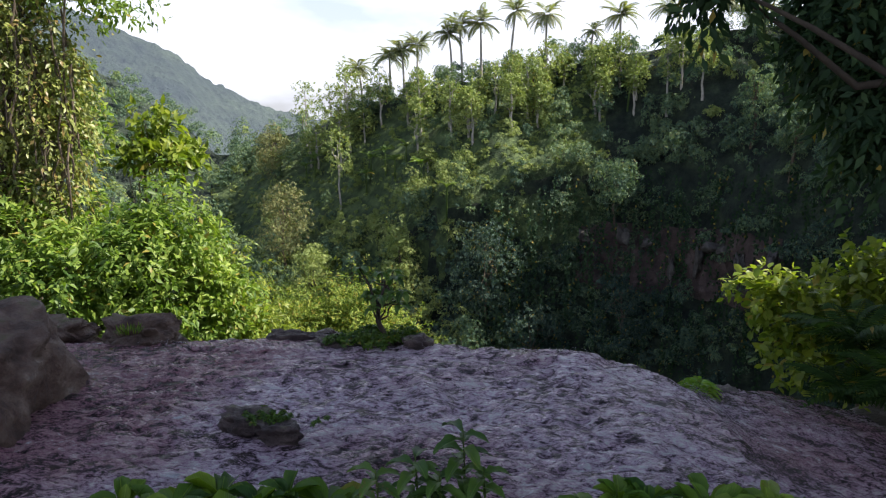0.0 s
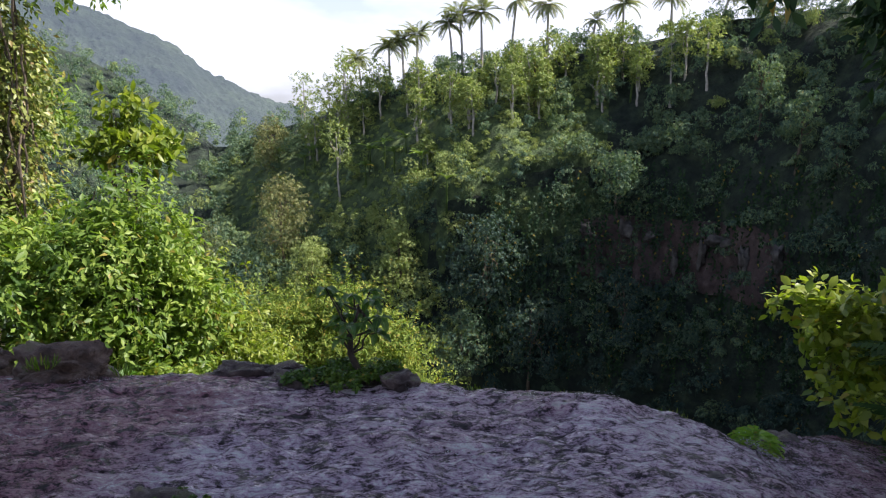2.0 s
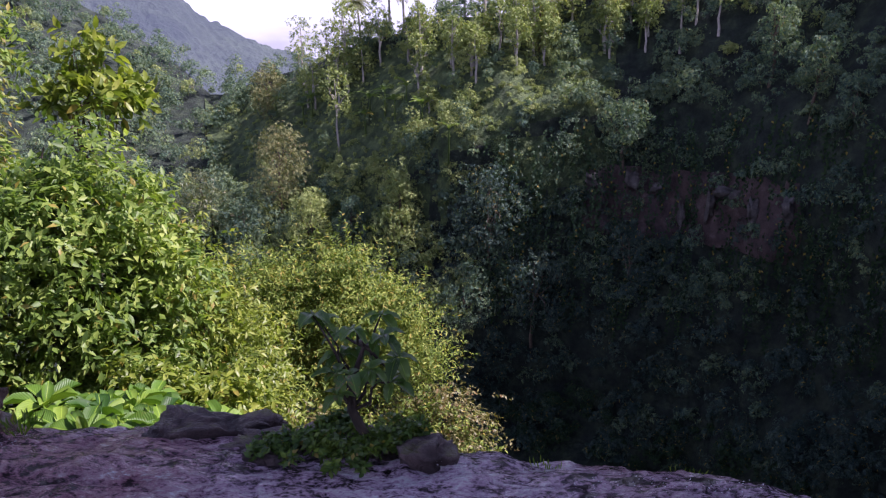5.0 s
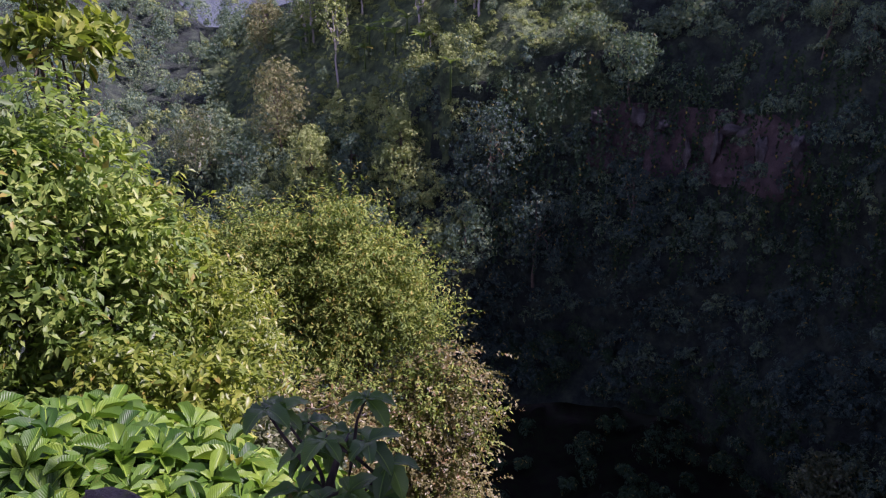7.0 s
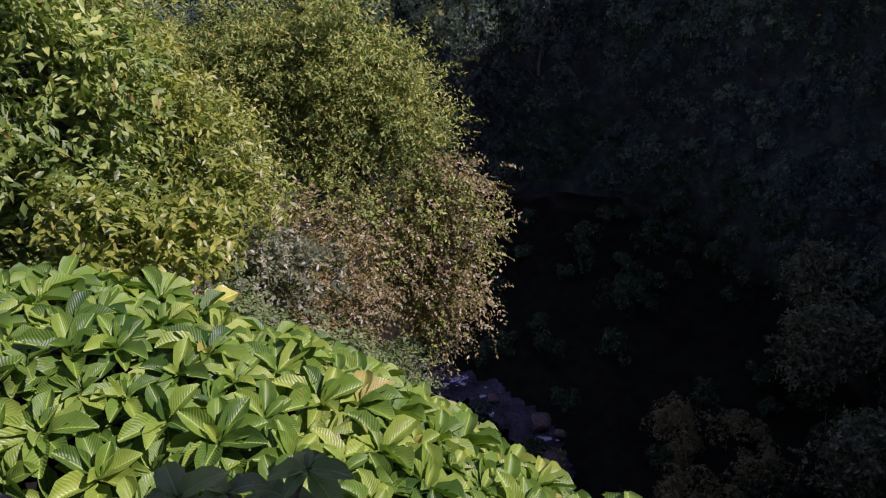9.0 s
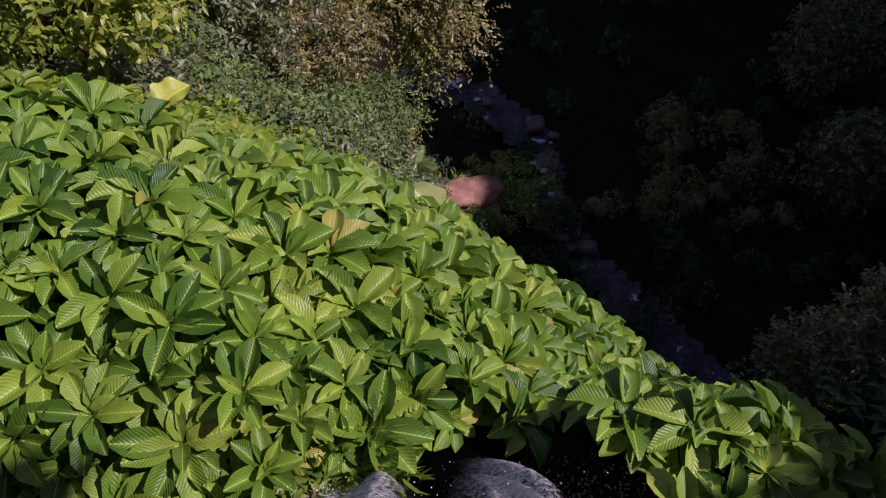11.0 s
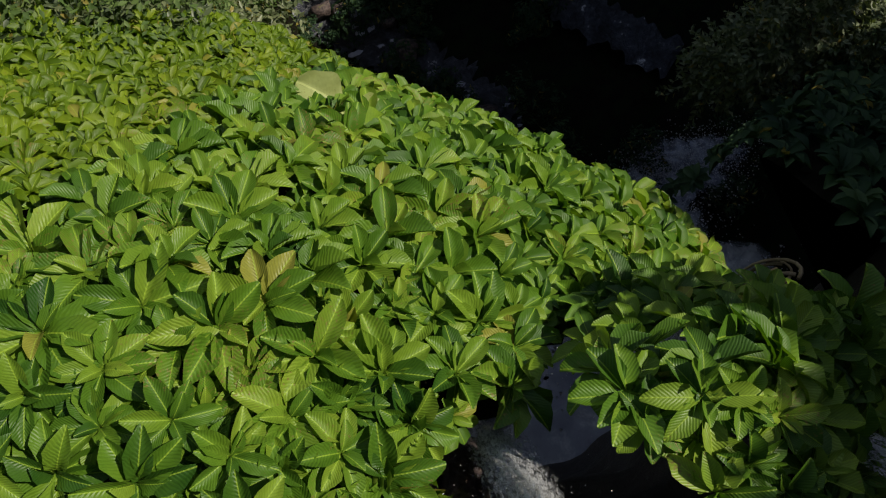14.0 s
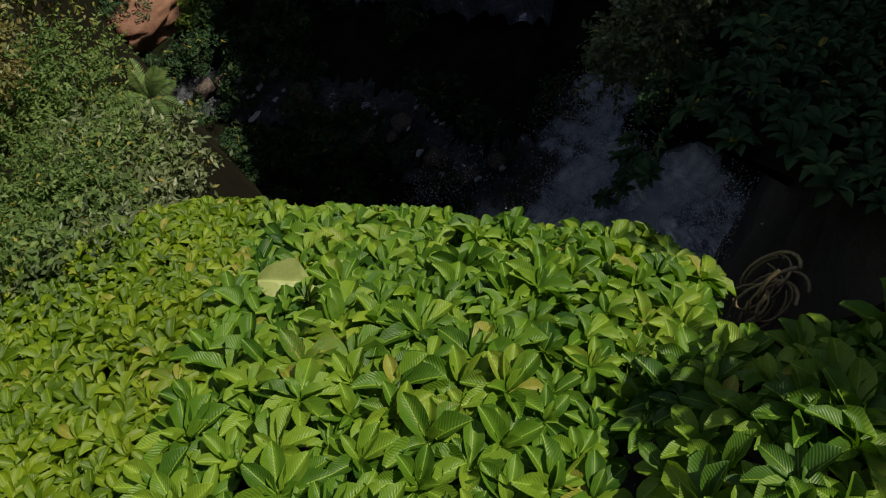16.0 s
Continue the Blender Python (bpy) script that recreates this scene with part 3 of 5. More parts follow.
    r = np.where(s < 1, k["rf"] + (k["rb"] - k["rf"]) * s, np.where(s < 2, k["rb"] + (k["rr"] - k["rb"]) * (s - 1), k["rr"] + 60 * (s - 2)))
    z = np.where(s < 1, FLOOR + (k["zb"] - FLOOR) * s ** 0.9, np.where(s < 2, k["zb"] + (k["zr"] - k["zb"]) * (s - 1), k["zr"] - 25 * (s - 2)))
    a = np.radians(phi)
    n = noisy(r * np.sin(a), r * np.cos(a), z, 0.05, 3)
    r = r - 5 * n
    return r * np.sin(a), r * np.cos(a), z + 1.2 * n


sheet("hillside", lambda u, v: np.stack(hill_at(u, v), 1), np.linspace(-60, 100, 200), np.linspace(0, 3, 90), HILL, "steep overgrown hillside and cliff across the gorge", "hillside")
def meadow(u, v):
    x, y, z = hill_at(u, v)
    return np.stack([x, y, z + 0.3 - 2.0 * np.maximum(0, np.abs(v - 1.4) - 0.6)], 1)


sheet("hill_meadow", meadow, np.linspace(-17, 12, 90), np.linspace(0.72, 1.88, 60), MEADOW, "grassy terraces between the trees of the hillside", "meadow")
sheet("gorge_floor", lambda u, v: np.stack([u, v, FLOOR - 0.4 + 1.2 * noisy(u, v, u * 0, 0.22, 5)], 1), np.linspace(-110, 110, 150), np.linspace(-30, 130, 130), SOIL, "overgrown floor of the gorge, shade put into its colour", "gorge floor")

BROOKS = [[(20, 13, 3), (12, 15.5, 3), (8.5, 20, 2.6), (8.6, 25, 2.4), (5, 30.5, 2.2), (1.2, 35.0, 2), (-3, 38.5, 1.6), (-7, 41, 1.2)],
          [(24, 24, 1.6), (19, 30, 1.8), (14.9, 35, 1.8), (11.9, 39, 1.5), (9.5, 45, 1.5), (9, 51, 1.8), (4, 57, 2), (-3, 60, 2), (-9, 62, 2), (-16, 64, 2)]]
BROOK = BROOKS[0]


def brook(u, v, BROOK):
    """The brook on the gorge floor, from the pool under the fall and away."""
    k = np.linspace(0, 1, len(BROOK))
    cx, cy, w = (np.interp(v, k, [b[i] for b in BROOK]) for i in range(3))
    dx, dy = np.interp(v + 0.04, k, [b[0] for b in BROOK]) - np.interp(v - 0.04, k, [b[0] for b in BROOK]), np.interp(v + 0.04, k, [b[1] for b in BROOK]) - np.interp(v - 0.04, k, [b[1] for b in BROOK])
    d = np.hypot(dx, dy)
    wob = 1 + 0.7 * noisy(v * 60, u * 0 + np.sign(u) * 9, u * 0, 1.0, 4)
    x, y = cx - u * w * wob * dy / d, cy + u * w * wob * dx / d
    return np.stack([x, y, FLOOR + 0.45 + 0.2 * noisy(x, y, u * 0, 0.7)], 1)


for course in BROOKS:
    sheet("brook_water", lambda u, v: brook(u, v, course), np.linspace(-1, 1, 20), np.linspace(0, 1, 240), POOL, "dark brook at the bottom of the gorge", "water")

def pool(cx, cy, rx, ry, lift, mat):
    """A foaming pool whose mist thins out to the rim."""
    U, W = (q.ravel() for q in np.meshgrid(np.linspace(0, 2 * math.pi, 60), np.linspace(0.01, 1, 30), indexing="ij"))
    k = 1 + 0.3 * noisy(np.cos(U), np.sin(U), U * 0, 2.0)
    co = np.stack([cx + W * rx * np.cos(U) * k, cy + W * ry * np.sin(U) * k, FLOOR + lift + 0.3 * noisy(W * np.cos(U) * 10, W * np.sin(U) * 6, U * 0, 0.9)], 1)
    ob = new("pool_water", tri_mesh("pool_water", co, grid_tris(60, 30), mat, np.stack([0.5 * (1 - W), U], 1)))
    return tagged(ob, "foaming pool under the fall", "water", "", "structure")


pool(20.5, 15.5, 6.0, 2.9, 1.5, FOAM)
pool(13.5, 11.3, 8.0, 4.0, 1.5, FOAM)
pool(19.5, 2.5, 5.0, 4.3, 1.5, FOAM)
pool(6.0, 4.5, 19.0, 12.5, 1.1, MIST_POOL)


def far_mountain(u, v):
    """A forested mountain beyond the valley, falling to the right."""
    az = np.radians(u)
    top = np.interp(u, [-60, -40, -30, -25, -23.6, -21, -18.7, -16.4, -14.5, -12.8, -8, 5], [190, 165, 122, 92, 83, 66, 46, 16, 0, -12, -30, -40])
    n = noisy(u * 14, v * 170, u * 0, 0.035, 6) + 0.9 * (noisy(u * 16.6, v * 430, u * 0, 0.13, 2) - 0.2)
    k = 950 * (1 - 0.45 * (1 - v))
    return np.stack([k * np.sin(az), k * np.cos(az), (top * v - 110 * (1 - v)) + n * 6 * (1 - 0.5 * v)], 1)


MOUNTAIN, mt, mn, ml, mb = nodes_of("mountain_forest_haze")
m_geo = mn.new("ShaderNodeNewGeometry")
m_n1, m_n2 = node(mt, "ShaderNodeTexNoise", Scale=0.012, Detail=6.0), node(mt, "ShaderNodeTexNoise", Scale=0.09, Detail=6.0, Roughness=0.7)
for n_ in (m_n1, m_n2):
    ml.new(m_geo.outputs["Position"], n_.inputs["Vector"])
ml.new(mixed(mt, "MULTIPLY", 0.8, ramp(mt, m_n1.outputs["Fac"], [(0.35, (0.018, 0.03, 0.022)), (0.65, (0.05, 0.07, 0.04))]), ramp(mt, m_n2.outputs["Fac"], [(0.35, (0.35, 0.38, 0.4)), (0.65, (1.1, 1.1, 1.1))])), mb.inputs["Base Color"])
m_bp = node(mt, "ShaderNodeBump", Strength=1.0, Distance=9.0)
ml.new(m_n2.outputs["Fac"], m_bp.inputs["Height"])
ml.new(m_bp.outputs[0], mb.inputs["Normal"])
mb.inputs["Roughness"].default_value = 1.0
mb.inputs["Emission Color"].default_value, mb.inputs["Emission Strength"].default_value = (0.32, 0.40, 0.56, 1), 0.13   # surface glow put in for the air light of a kilometre of haze
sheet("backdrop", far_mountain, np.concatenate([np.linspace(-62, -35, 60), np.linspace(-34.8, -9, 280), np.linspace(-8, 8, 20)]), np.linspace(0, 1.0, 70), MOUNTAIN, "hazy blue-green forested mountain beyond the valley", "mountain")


# ---- stones ----
def stone(name, at, size, label, mat=ROCK, seed=0, rough=0.28, cuts=4):
    bm = bmesh.new()
    bmesh.ops.create_icosphere(bm, subdivisions=cuts, radius=1)
    for v in bm.verts:
        p = v.co + Vector((seed * 7.3, seed * 3.1, 0))
        k = 1 + rough * noise.fractal(p * 0.9, 1.0, 2.0, 4) - 0.9 * rough * abs(noise.noise(p * 1.7 + Vector((5, 1, 2)))) - 0.35 * rough * abs(noise.noise(p * 4.1)) + 0.04 * noise.noise(p * 9) - 0.03 * abs(noise.noise(p * 6.3))
        c = Vector([math.copysign(abs(a) ** 0.75, a) for a in v.co])
        v.co = Vector((c.x * size[0], c.y * size[1], c.z * size[2])) * k
    me = bpy.data.meshes.new(name)
    bm.to_mesh(me)
    bm.free()
    me.polygons.foreach_set("use_smooth", np.ones(len(me.polygons), dtype=bool))
    me.materials.append(mat)
    ob = new(name, me)
    ob.location = at
    return tagged(ob, label, "rock")


stone("boulder", (-3.58, 4.95, 0.12), (0.85, 0.8, 0.62), "large brown boulder with pale lichen, standing in the stream", BOULDER, 1, 0.34, 5)
stone("bank_rock", (-2.95, 7.1, -0.16), (0.42, 0.3, 0.25), "squarish wet brown rock at the lip of the stream", BOULDER, 2, 0.4, 5)
stone("bank_rock", (-3.9, 7.25, -0.15), (0.5, 0.4, 0.22), "low brown rock at the edge of the stream", BOULDER, 3, 0.4, 5)
stone("stream_rock", (-1.34, 4.8, 0.03), (0.17, 0.12, 0.09), "small mossy rock in the stream", ROCK, 4, 0.5)
stone("stream_rock", (-1.08, 4.66, 0.02), (0.18, 0.12, 0.08), "small mossy rock in the stream", ROCK, 5, 0.5)
stone("lip_rock", (-1.40, 6.98, -0.23), (0.36, 0.22, 0.23), "rounded wet rock at the lip of the fall", ROCK, 6, 0.45, 5)
stone("lip_rock", (-1.02, 6.68, -0.06), (0.2, 0.13, 0.09), "jagged wet rock at the lip of the fall", ROCK, 7, 0.6)
stone("lip_rock", (-0.24, 6.56, -0.03), (0.14, 0.13, 0.10), "squarish wet rock beside the sapling", ROCK, 8, 0.5)
stone("lip_rock", (-0.62, 6.7, -0.1), (0.33, 0.2, 0.13), "rock carrying the sapling and its grass", ROCK, 9, 0.4)
stone("lip_rock", (2.6, 6.6, -0.62), (0.22, 0.25, 0.13), "dark wet rock by the notch in the lip", ROCK, 10, 0.5)
stone("lip_rock", (1.8, 6.28, -0.34), (0.25, 0.2, 0.10), "dark wet rock by the notch in the lip", ROCK, 11, 0.5)
stone("chute_rock", (-0.12, 7.58, -4.2), (0.29, 0.45, 1.0), "dark rock splitting the falling water", ROCK, 12, 0.4)
stone("chute_rock", (-0.68, 7.5, -2.55), (0.30, 0.36, 0.7), "wet brown rock beside the falling water", ROCK, 13, 0.4)
for i in range(30):
    v_ = 0.2 + 0.7 * rng.random()
    BROOK = BROOKS[i % 2]
    bx, by, bw = (float(np.interp(v_, np.linspace(0, 1, len(BROOK)), [b[j] for b in BROOK])) for j in range(3))
    r_ = rng.uniform(0.35, 1.1)
    stone("brook_rock", (bx + rng.uniform(-1, 1) * bw, by + rng.uniform(-1.5, 1.5), FLOOR + 1.2), (r_, r_ * rng.uniform(0.6, 1), r_ * 0.6), "dark wet rock in the gorge brook", ROCK, 20 + i, 0.4, 2)

BARE_ROCK = rough_material("bare_rock", [(0.3, (0.05, 0.045, 0.042)), (0.55, (0.11, 0.10, 0.09)), (0.75, (0.24, 0.23, 0.20))], scale=0.9, fine=5, bump=0.8, dist=0.3)
# pale scars of bare rock on the far cliff
for i, (phi_, sz, w_, h_) in enumerate([(10.7, -16.1, 0.8, 0.9), (13.6, -16.3, 0.9, 1.4), (17.2, -20.6, 0.35, 2.0), (19.1, -18.8, 0.5, 2.4), (20.4, -16.5, 1.7, 0.8), (21.8, -18.5, 0.6, 2.0), (15.4, -17.2, 0.9, 0.7), (24.0, -17.0, 0.8, 1.8)]):
    s_ = np.linspace(0.3, 1, 60)
    hx, hy, hz = hill_at(np.full(60, phi_), s_)
    j_ = int(np.abs(hz - sz).argmin())
    k_ = 1 - 1.7 / math.hypot(hx[j_], hy[j_])
    stone("rock_scar", (float(hx[j_] * k_), float(hy[j_] * k_), sz), (w_, 0.7, h_), "bare pale rock showing on the overgrown cliff", BARE_ROCK, 60 + i, 0.9, 3)

stone("earth_bank", (0.3, 44.5, FLOOR + 1.0), (4.5, 2.2, 1.8), "bare red earth bank beside the brook", RED_SOIL, 70, 0.4)

# ---- trees and bushes of the near banks ----
tree("bush", (-6.2, 13.8, -5.0), [(-6.6, 13.2, -0.75, 1.35, 1.1, 1.05), (-5.15, 13.6, -0.45, 0.75, 0.8, 0.85), (-8.6, 13.2, -0.8, 1.5, 1.2, 1.1), (-4.55, 13.9, -1.4, 0.6, 0.7, 0.8), (-5.6, 13.4, -1.9, 1.2, 0.9, 1.0), (-7.2, 12.9, -2.6, 1.5, 1.0, 1.2), (-4.7, 13.9, -2.6, 0.75, 0.8, 0.8), (-5.3, 13.6, -3.5, 1.0, 0.9, 1.0), (-6.2, 13.0, -4.3, 1.2, 0.9, 0.8)],
     "large bush of glossy green leaves on the bank", "bush", LEAF_BUSH, 4200, 9, 0.40, 0.145, 0.45, limbs=22, droop=0.4, shape=LEAF4, lumps=13, base_size=0.5, shoots=0.12)
tree("bush", (-4.2, 15.6, -6.5), [(-4.5, 14.7, -1.9, 0.6, 0.6, 0.8), (-4.25, 14.9, -2.7, 0.7, 0.7, 0.9), (-3.9, 15.2, -3.6, 0.7, 0.7, 0.8), (-4.4, 15.0, -4.6, 0.9, 0.7, 1.0), (-3.5, 15.7, -4.4, 0.6, 0.7, 0.7)],
     "yellow-green sunlit bush below the bank", "bush", LEAF_YELLOW, 2100, 9, 0.4, 0.125, 0.36, limbs=12, droop=0.35, shape=LEAF4, lumps=10, base_size=0.6, shoots=0.15)
tree("tree", (-6.5, 17.3, -5.5), [(-6.35, 17.0, 0.95, 0.75, 0.7, 0.18), (-6.7, 17.1, 1.55, 0.12, 0.12, 0.35), (-6.1, 17.0, 1.5, 0.12, 0.12, 0.32), (-5.7, 17.0, 0.65, 0.35, 0.3, 0.12), (-7.1, 17.0, 0.75, 0.35, 0.3, 0.14)],
     "slender tree with large light green leaves", "tree", LEAF_YELLOW, 170, 6, 0.22, 0.24, 0.42, limbs=8, trunk_r=0.08, core=0.05, up=0.3, lumps=2)
tree("vine_tree", (-8.0, 14.8, -4.5), [(-7.9, 14.3, 2.4, 0.9, 0.7, 1.6), (-8.9, 14.4, 3.4, 1.2, 0.9, 2.0), (-7.4, 14.2, 0.6, 0.6, 0.5, 1.2), (-8.5, 14.3, 0.4, 1.0, 0.7, 1.3), (-7.0, 14.2, 2.2, 0.35, 0.4, 1.2)],
     "tall tree wrapped in dry hanging vines on the bank", "tree", LEAF_VINE, 1900, 10, 0.5, 0.11, 0.5, limbs=12, trunk_r=0.2, droop=1.0, shape=LEAF2)
tree("tree", (-9.2, 16.4, -4.5), [(-6.6, 14.5, 4.1, 0.9, 0.8, 0.45), (-7.6, 14.8, 4.6, 1.0, 0.9, 0.6), (-9.0, 15.6, 5.0, 1.5, 1.2, 1.0), (-7.6, 15.4, 1.6, 0.8, 0.6, 1.0)],
     "green-crowned tree behind the vines", "tree", LEAF_BUSH, 900, 10, 0.5, 0.15, 0.4, limbs=8, trunk_r=0.2, shape=LEAF4)
tree("feathery_tree", (-2.6, 22.8, -13.5), [(-3.45, 22.4, -5.5, 1.07, 0.9, 0.98), (-2.85, 22.6, -4.4, 0.49, 0.49, 0.57), (-1.75, 22.6, -5.6, 0.74, 0.74, 0.74), (-4.65, 22.2, -4.9, 0.74, 0.74, 0.82), (-1.25, 22.4, -6.7, 0.74, 0.74, 0.82), (-2.85, 22.2, -7.2, 1.07, 0.9, 0.9), (-5.85, 21.8, -5.3, 0.74, 0.74, 0.98), (-6.75, 21.5, -4.7, 0.66, 0.66, 0.82), (-4.85, 21.8, -6.6, 0.9, 0.82, 0.98)],
     "feathery olive-green tree rising from the gorge side", "tree", LEAF_FEATHER, 4300, 14, 0.8, 0.12, 0.3, limbs=22, trunk_r=0.2, shape=LEAF2, shoots=0.28, lumps=12, base_size=0.5)
tree("brown_tree", (-3.0, 20.4, -13.5), [(0.05, 21.8, -7.9, 0.66, 0.66, 0.57), (0.45, 21.6, -8.7, 0.57, 0.57, 0.66), (-0.45, 21.4, -9.2, 0.74, 0.66, 0.74), (-1.45, 21.0, -9.0, 0.66, 0.66, 0.57), (0.05, 21.2, -10.3, 0.66, 0.66, 0.74), (-0.95, 20.8, -10.6, 0.66, 0.66, 0.66), (0.15, 21.0, -11.5, 0.66, 0.66, 0.66), (-0.55, 20.8, -12.3, 0.57, 0.57, 0.66), (-1.05, 21.6, -8.1, 0.57, 0.57, 0.49), (-2.45, 20.8, -8.4, 0.66, 0.57, 0.49), (-1.95, 20.6, -9.9, 0.57, 0.57, 0.57)],
     "half-dry tree with small brownish leaves over the gorge", "tree", LEAF_BROWN, 1350, 13, 0.65, 0.10, 0.5, limbs=34, trunk_r=0.15, shape=LEAF2, shoots=0.2, lumps=12, base_size=0.45, core=0.12, droop=0.6)
tree("tree", (-2.4, 20.0, -13.5), [(-0.6, 21.3, -8.4, 0.9, 0.8, 0.7), (-1.6, 20.9, -9.3, 0.9, 0.8, 0.6), (0.2, 21.5, -9.6, 0.7, 0.7, 0.8), (-0.9, 21.0, -11.4, 0.9, 0.8, 0.8), (-2.6, 20.4, -8.0, 0.9, 0.8, 0.6)],
     "thin yellow-green tree mixed with the dry one", "tree", LEAF_FEATHER, 620, 12, 0.6, 0.12, 0.4, bark=BARK_PALE, limbs=18, trunk_r=0.12, shape=LEAF2, shoots=0.25, core=0.05)
tree("shrub", (-4.6, 16.6, -8.5), [(-5.0, 15.6, -5.7, 0.9, 0.6, 0.7), (-4.1, 16.0, -6.2, 0.9, 0.7, 0.7), (-3.2, 16.6, -6.6, 0.8, 0.7, 0.6), (-5.9, 15.6, -5.6, 0.9, 0.6, 0.8)],
     "pale grey-green shrub on the slope", "shrub", LEAF_GREY, 900, 10, 0.4, 0.13, 0.45, limbs=10, shape=LEAF4)
tree("shrub", (-3.0, 18.4, -11.5), [(-3.4, 17.2, -8.2, 1.0, 0.8, 0.9), (-2.3, 18.0, -8.9, 0.8, 0.7, 0.8), (-4.6, 17.0, -7.5, 1.0, 0.8, 0.9)],
     "dry brown shrub with bare twigs on the slope", "shrub", LEAF_BROWN, 800, 10, 0.4, 0.10, 0.5, limbs=16, shape=LEAF2)
tree("shrub", (-3.4, 19.6, -12.0), [(-4.8, 18.4, -6.8, 1.1, 0.8, 0.8), (-3.6, 18.9, -7.6, 1.0, 0.8, 0.8), (-2.6, 19.4, -8.6, 0.8, 0.7, 0.6), (-5.8, 17.8, -6.2, 0.9, 0.8, 0.8)],
     "half-dry shrub with bare pale stems", "shrub", LEAF_BROWN, 800, 10, 0.5, 0.13, 0.4, bark=BARK_PALE, trunk_r=0.07, limbs=26, shape=LEAF2, core=0.1)
tree("shrub", (-2.7, 14.6, -8.5), [(-2.9, 14.0, -6.4, 0.8, 0.6, 0.6), (-3.7, 14.0, -5.6, 0.8, 0.6, 0.6), (-2.2, 14.6, -7.6, 0.7, 0.7, 0.7)],
     "green shrub below the leafy slope", "shrub", LEAF_SHRUB, 1300, 11, 0.35, 0.085, 0.4, limbs=8, shape=LEAF2)
tree("shrub", (-2.2, 17.0, -12.5), [(-3.6, 15.8, -9.6, 1.0, 0.8, 0.9), (-2.4, 16.6, -10.6, 1.1, 1.0, 1.0), (-1.6, 18.0, -11.2, 0.9, 0.9, 0.9), (-3.2, 19.0, -11.4, 1.2, 1.0, 1.0), (-1.4, 15.6, -10.2, 0.7, 0.7, 0.7)],
     "green shrub deep on the slope", "shrub", LEAF_SHRUB, 1700, 11, 0.45, 0.10, 0.4, limbs=8, shape=LEAF2)
tree("shrub", (-3.4, 12.6, -4.0), [(-3.9, 12.3, -2.6, 0.5, 0.4, 0.3), (-3.1, 12.5, -2.9, 0.5, 0.4, 0.35)],
     "bright yellow-green shrub at the edge of the slope", "shrub", LEAF_YELLOW, 260, 9, 0.3, 0.12, 0.45, limbs=6, trunk_r=0.04)
tree("shrub", (-1.8, 14.6, -11.0), [(-2.2, 13.5, -7.4, 0.7, 0.5, 0.6), (-1.7, 14.2, -8.6, 0.6, 0.5, 0.5), (-1.3, 15.4, -10.4, 0.7, 0.6, 0.6), (-2.0, 16.0, -10.0, 0.8, 0.7, 0.7), (-3.1, 13.2, -5.6, 0.7, 0.4, 0.5), (-2.3, 13.1, -6.2, 0.8, 0.4, 0.6), (-3.8, 13.0, -4.6, 0.8, 0.4, 0.5), (-1.6, 13.3, -7.2, 0.6, 0.4, 0.5)],
     "greyish green shrub clinging below the leafy slope", "shrub", LEAF_GREY, 1100, 9, 0.4, 0.13, 0.42, limbs=10, shape=LEAF2)
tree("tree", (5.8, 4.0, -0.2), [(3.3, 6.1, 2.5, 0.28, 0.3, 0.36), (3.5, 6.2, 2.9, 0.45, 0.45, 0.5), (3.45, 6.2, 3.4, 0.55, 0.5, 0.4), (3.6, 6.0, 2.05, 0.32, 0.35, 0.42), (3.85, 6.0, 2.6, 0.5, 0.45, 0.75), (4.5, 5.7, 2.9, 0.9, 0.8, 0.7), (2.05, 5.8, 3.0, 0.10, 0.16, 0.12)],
     "overhanging tree on the bank of the stream, shade put into its leaf colour", "tree", LEAF_SHADE_DARK, 4200, 10, 0.28, 0.11, 0.42, limbs=14, trunk_r=0.14, droop=0.9, bark=BARK_DARK, shape=LEAF2, lumps=5)
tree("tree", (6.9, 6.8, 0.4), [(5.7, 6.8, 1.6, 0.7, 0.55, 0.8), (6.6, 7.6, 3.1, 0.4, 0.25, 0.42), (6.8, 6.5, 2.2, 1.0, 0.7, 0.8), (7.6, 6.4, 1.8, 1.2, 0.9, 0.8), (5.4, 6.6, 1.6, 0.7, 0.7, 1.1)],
     "unseen tree added on the bank to shade the ledge by the fall", "tree", LEAF_SHADE_DARK, 1300, 9, 0.4, 0.18, 0.45, limbs=10, trunk_r=0.16, bark=BARK_DARK, shape=LEAF2)
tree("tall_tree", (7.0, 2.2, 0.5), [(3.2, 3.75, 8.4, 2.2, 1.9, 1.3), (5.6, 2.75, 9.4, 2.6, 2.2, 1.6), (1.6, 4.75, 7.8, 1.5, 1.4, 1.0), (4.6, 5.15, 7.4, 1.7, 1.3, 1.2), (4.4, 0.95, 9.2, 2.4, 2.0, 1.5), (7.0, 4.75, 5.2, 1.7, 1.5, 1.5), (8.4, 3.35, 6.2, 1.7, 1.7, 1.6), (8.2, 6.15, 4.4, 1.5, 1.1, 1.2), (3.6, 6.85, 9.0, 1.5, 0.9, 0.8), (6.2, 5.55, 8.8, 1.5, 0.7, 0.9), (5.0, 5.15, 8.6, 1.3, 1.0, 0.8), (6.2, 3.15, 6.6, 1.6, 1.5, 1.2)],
     "tall unseen tree added to keep the sun off the stream", "tree", LEAF_SHADE_DARK, 3800, 8, 0.9, 0.45, 0.6, limbs=14, trunk_r=0.32, bark=BARK_DARK, shape=LEAF2, lumps=4)
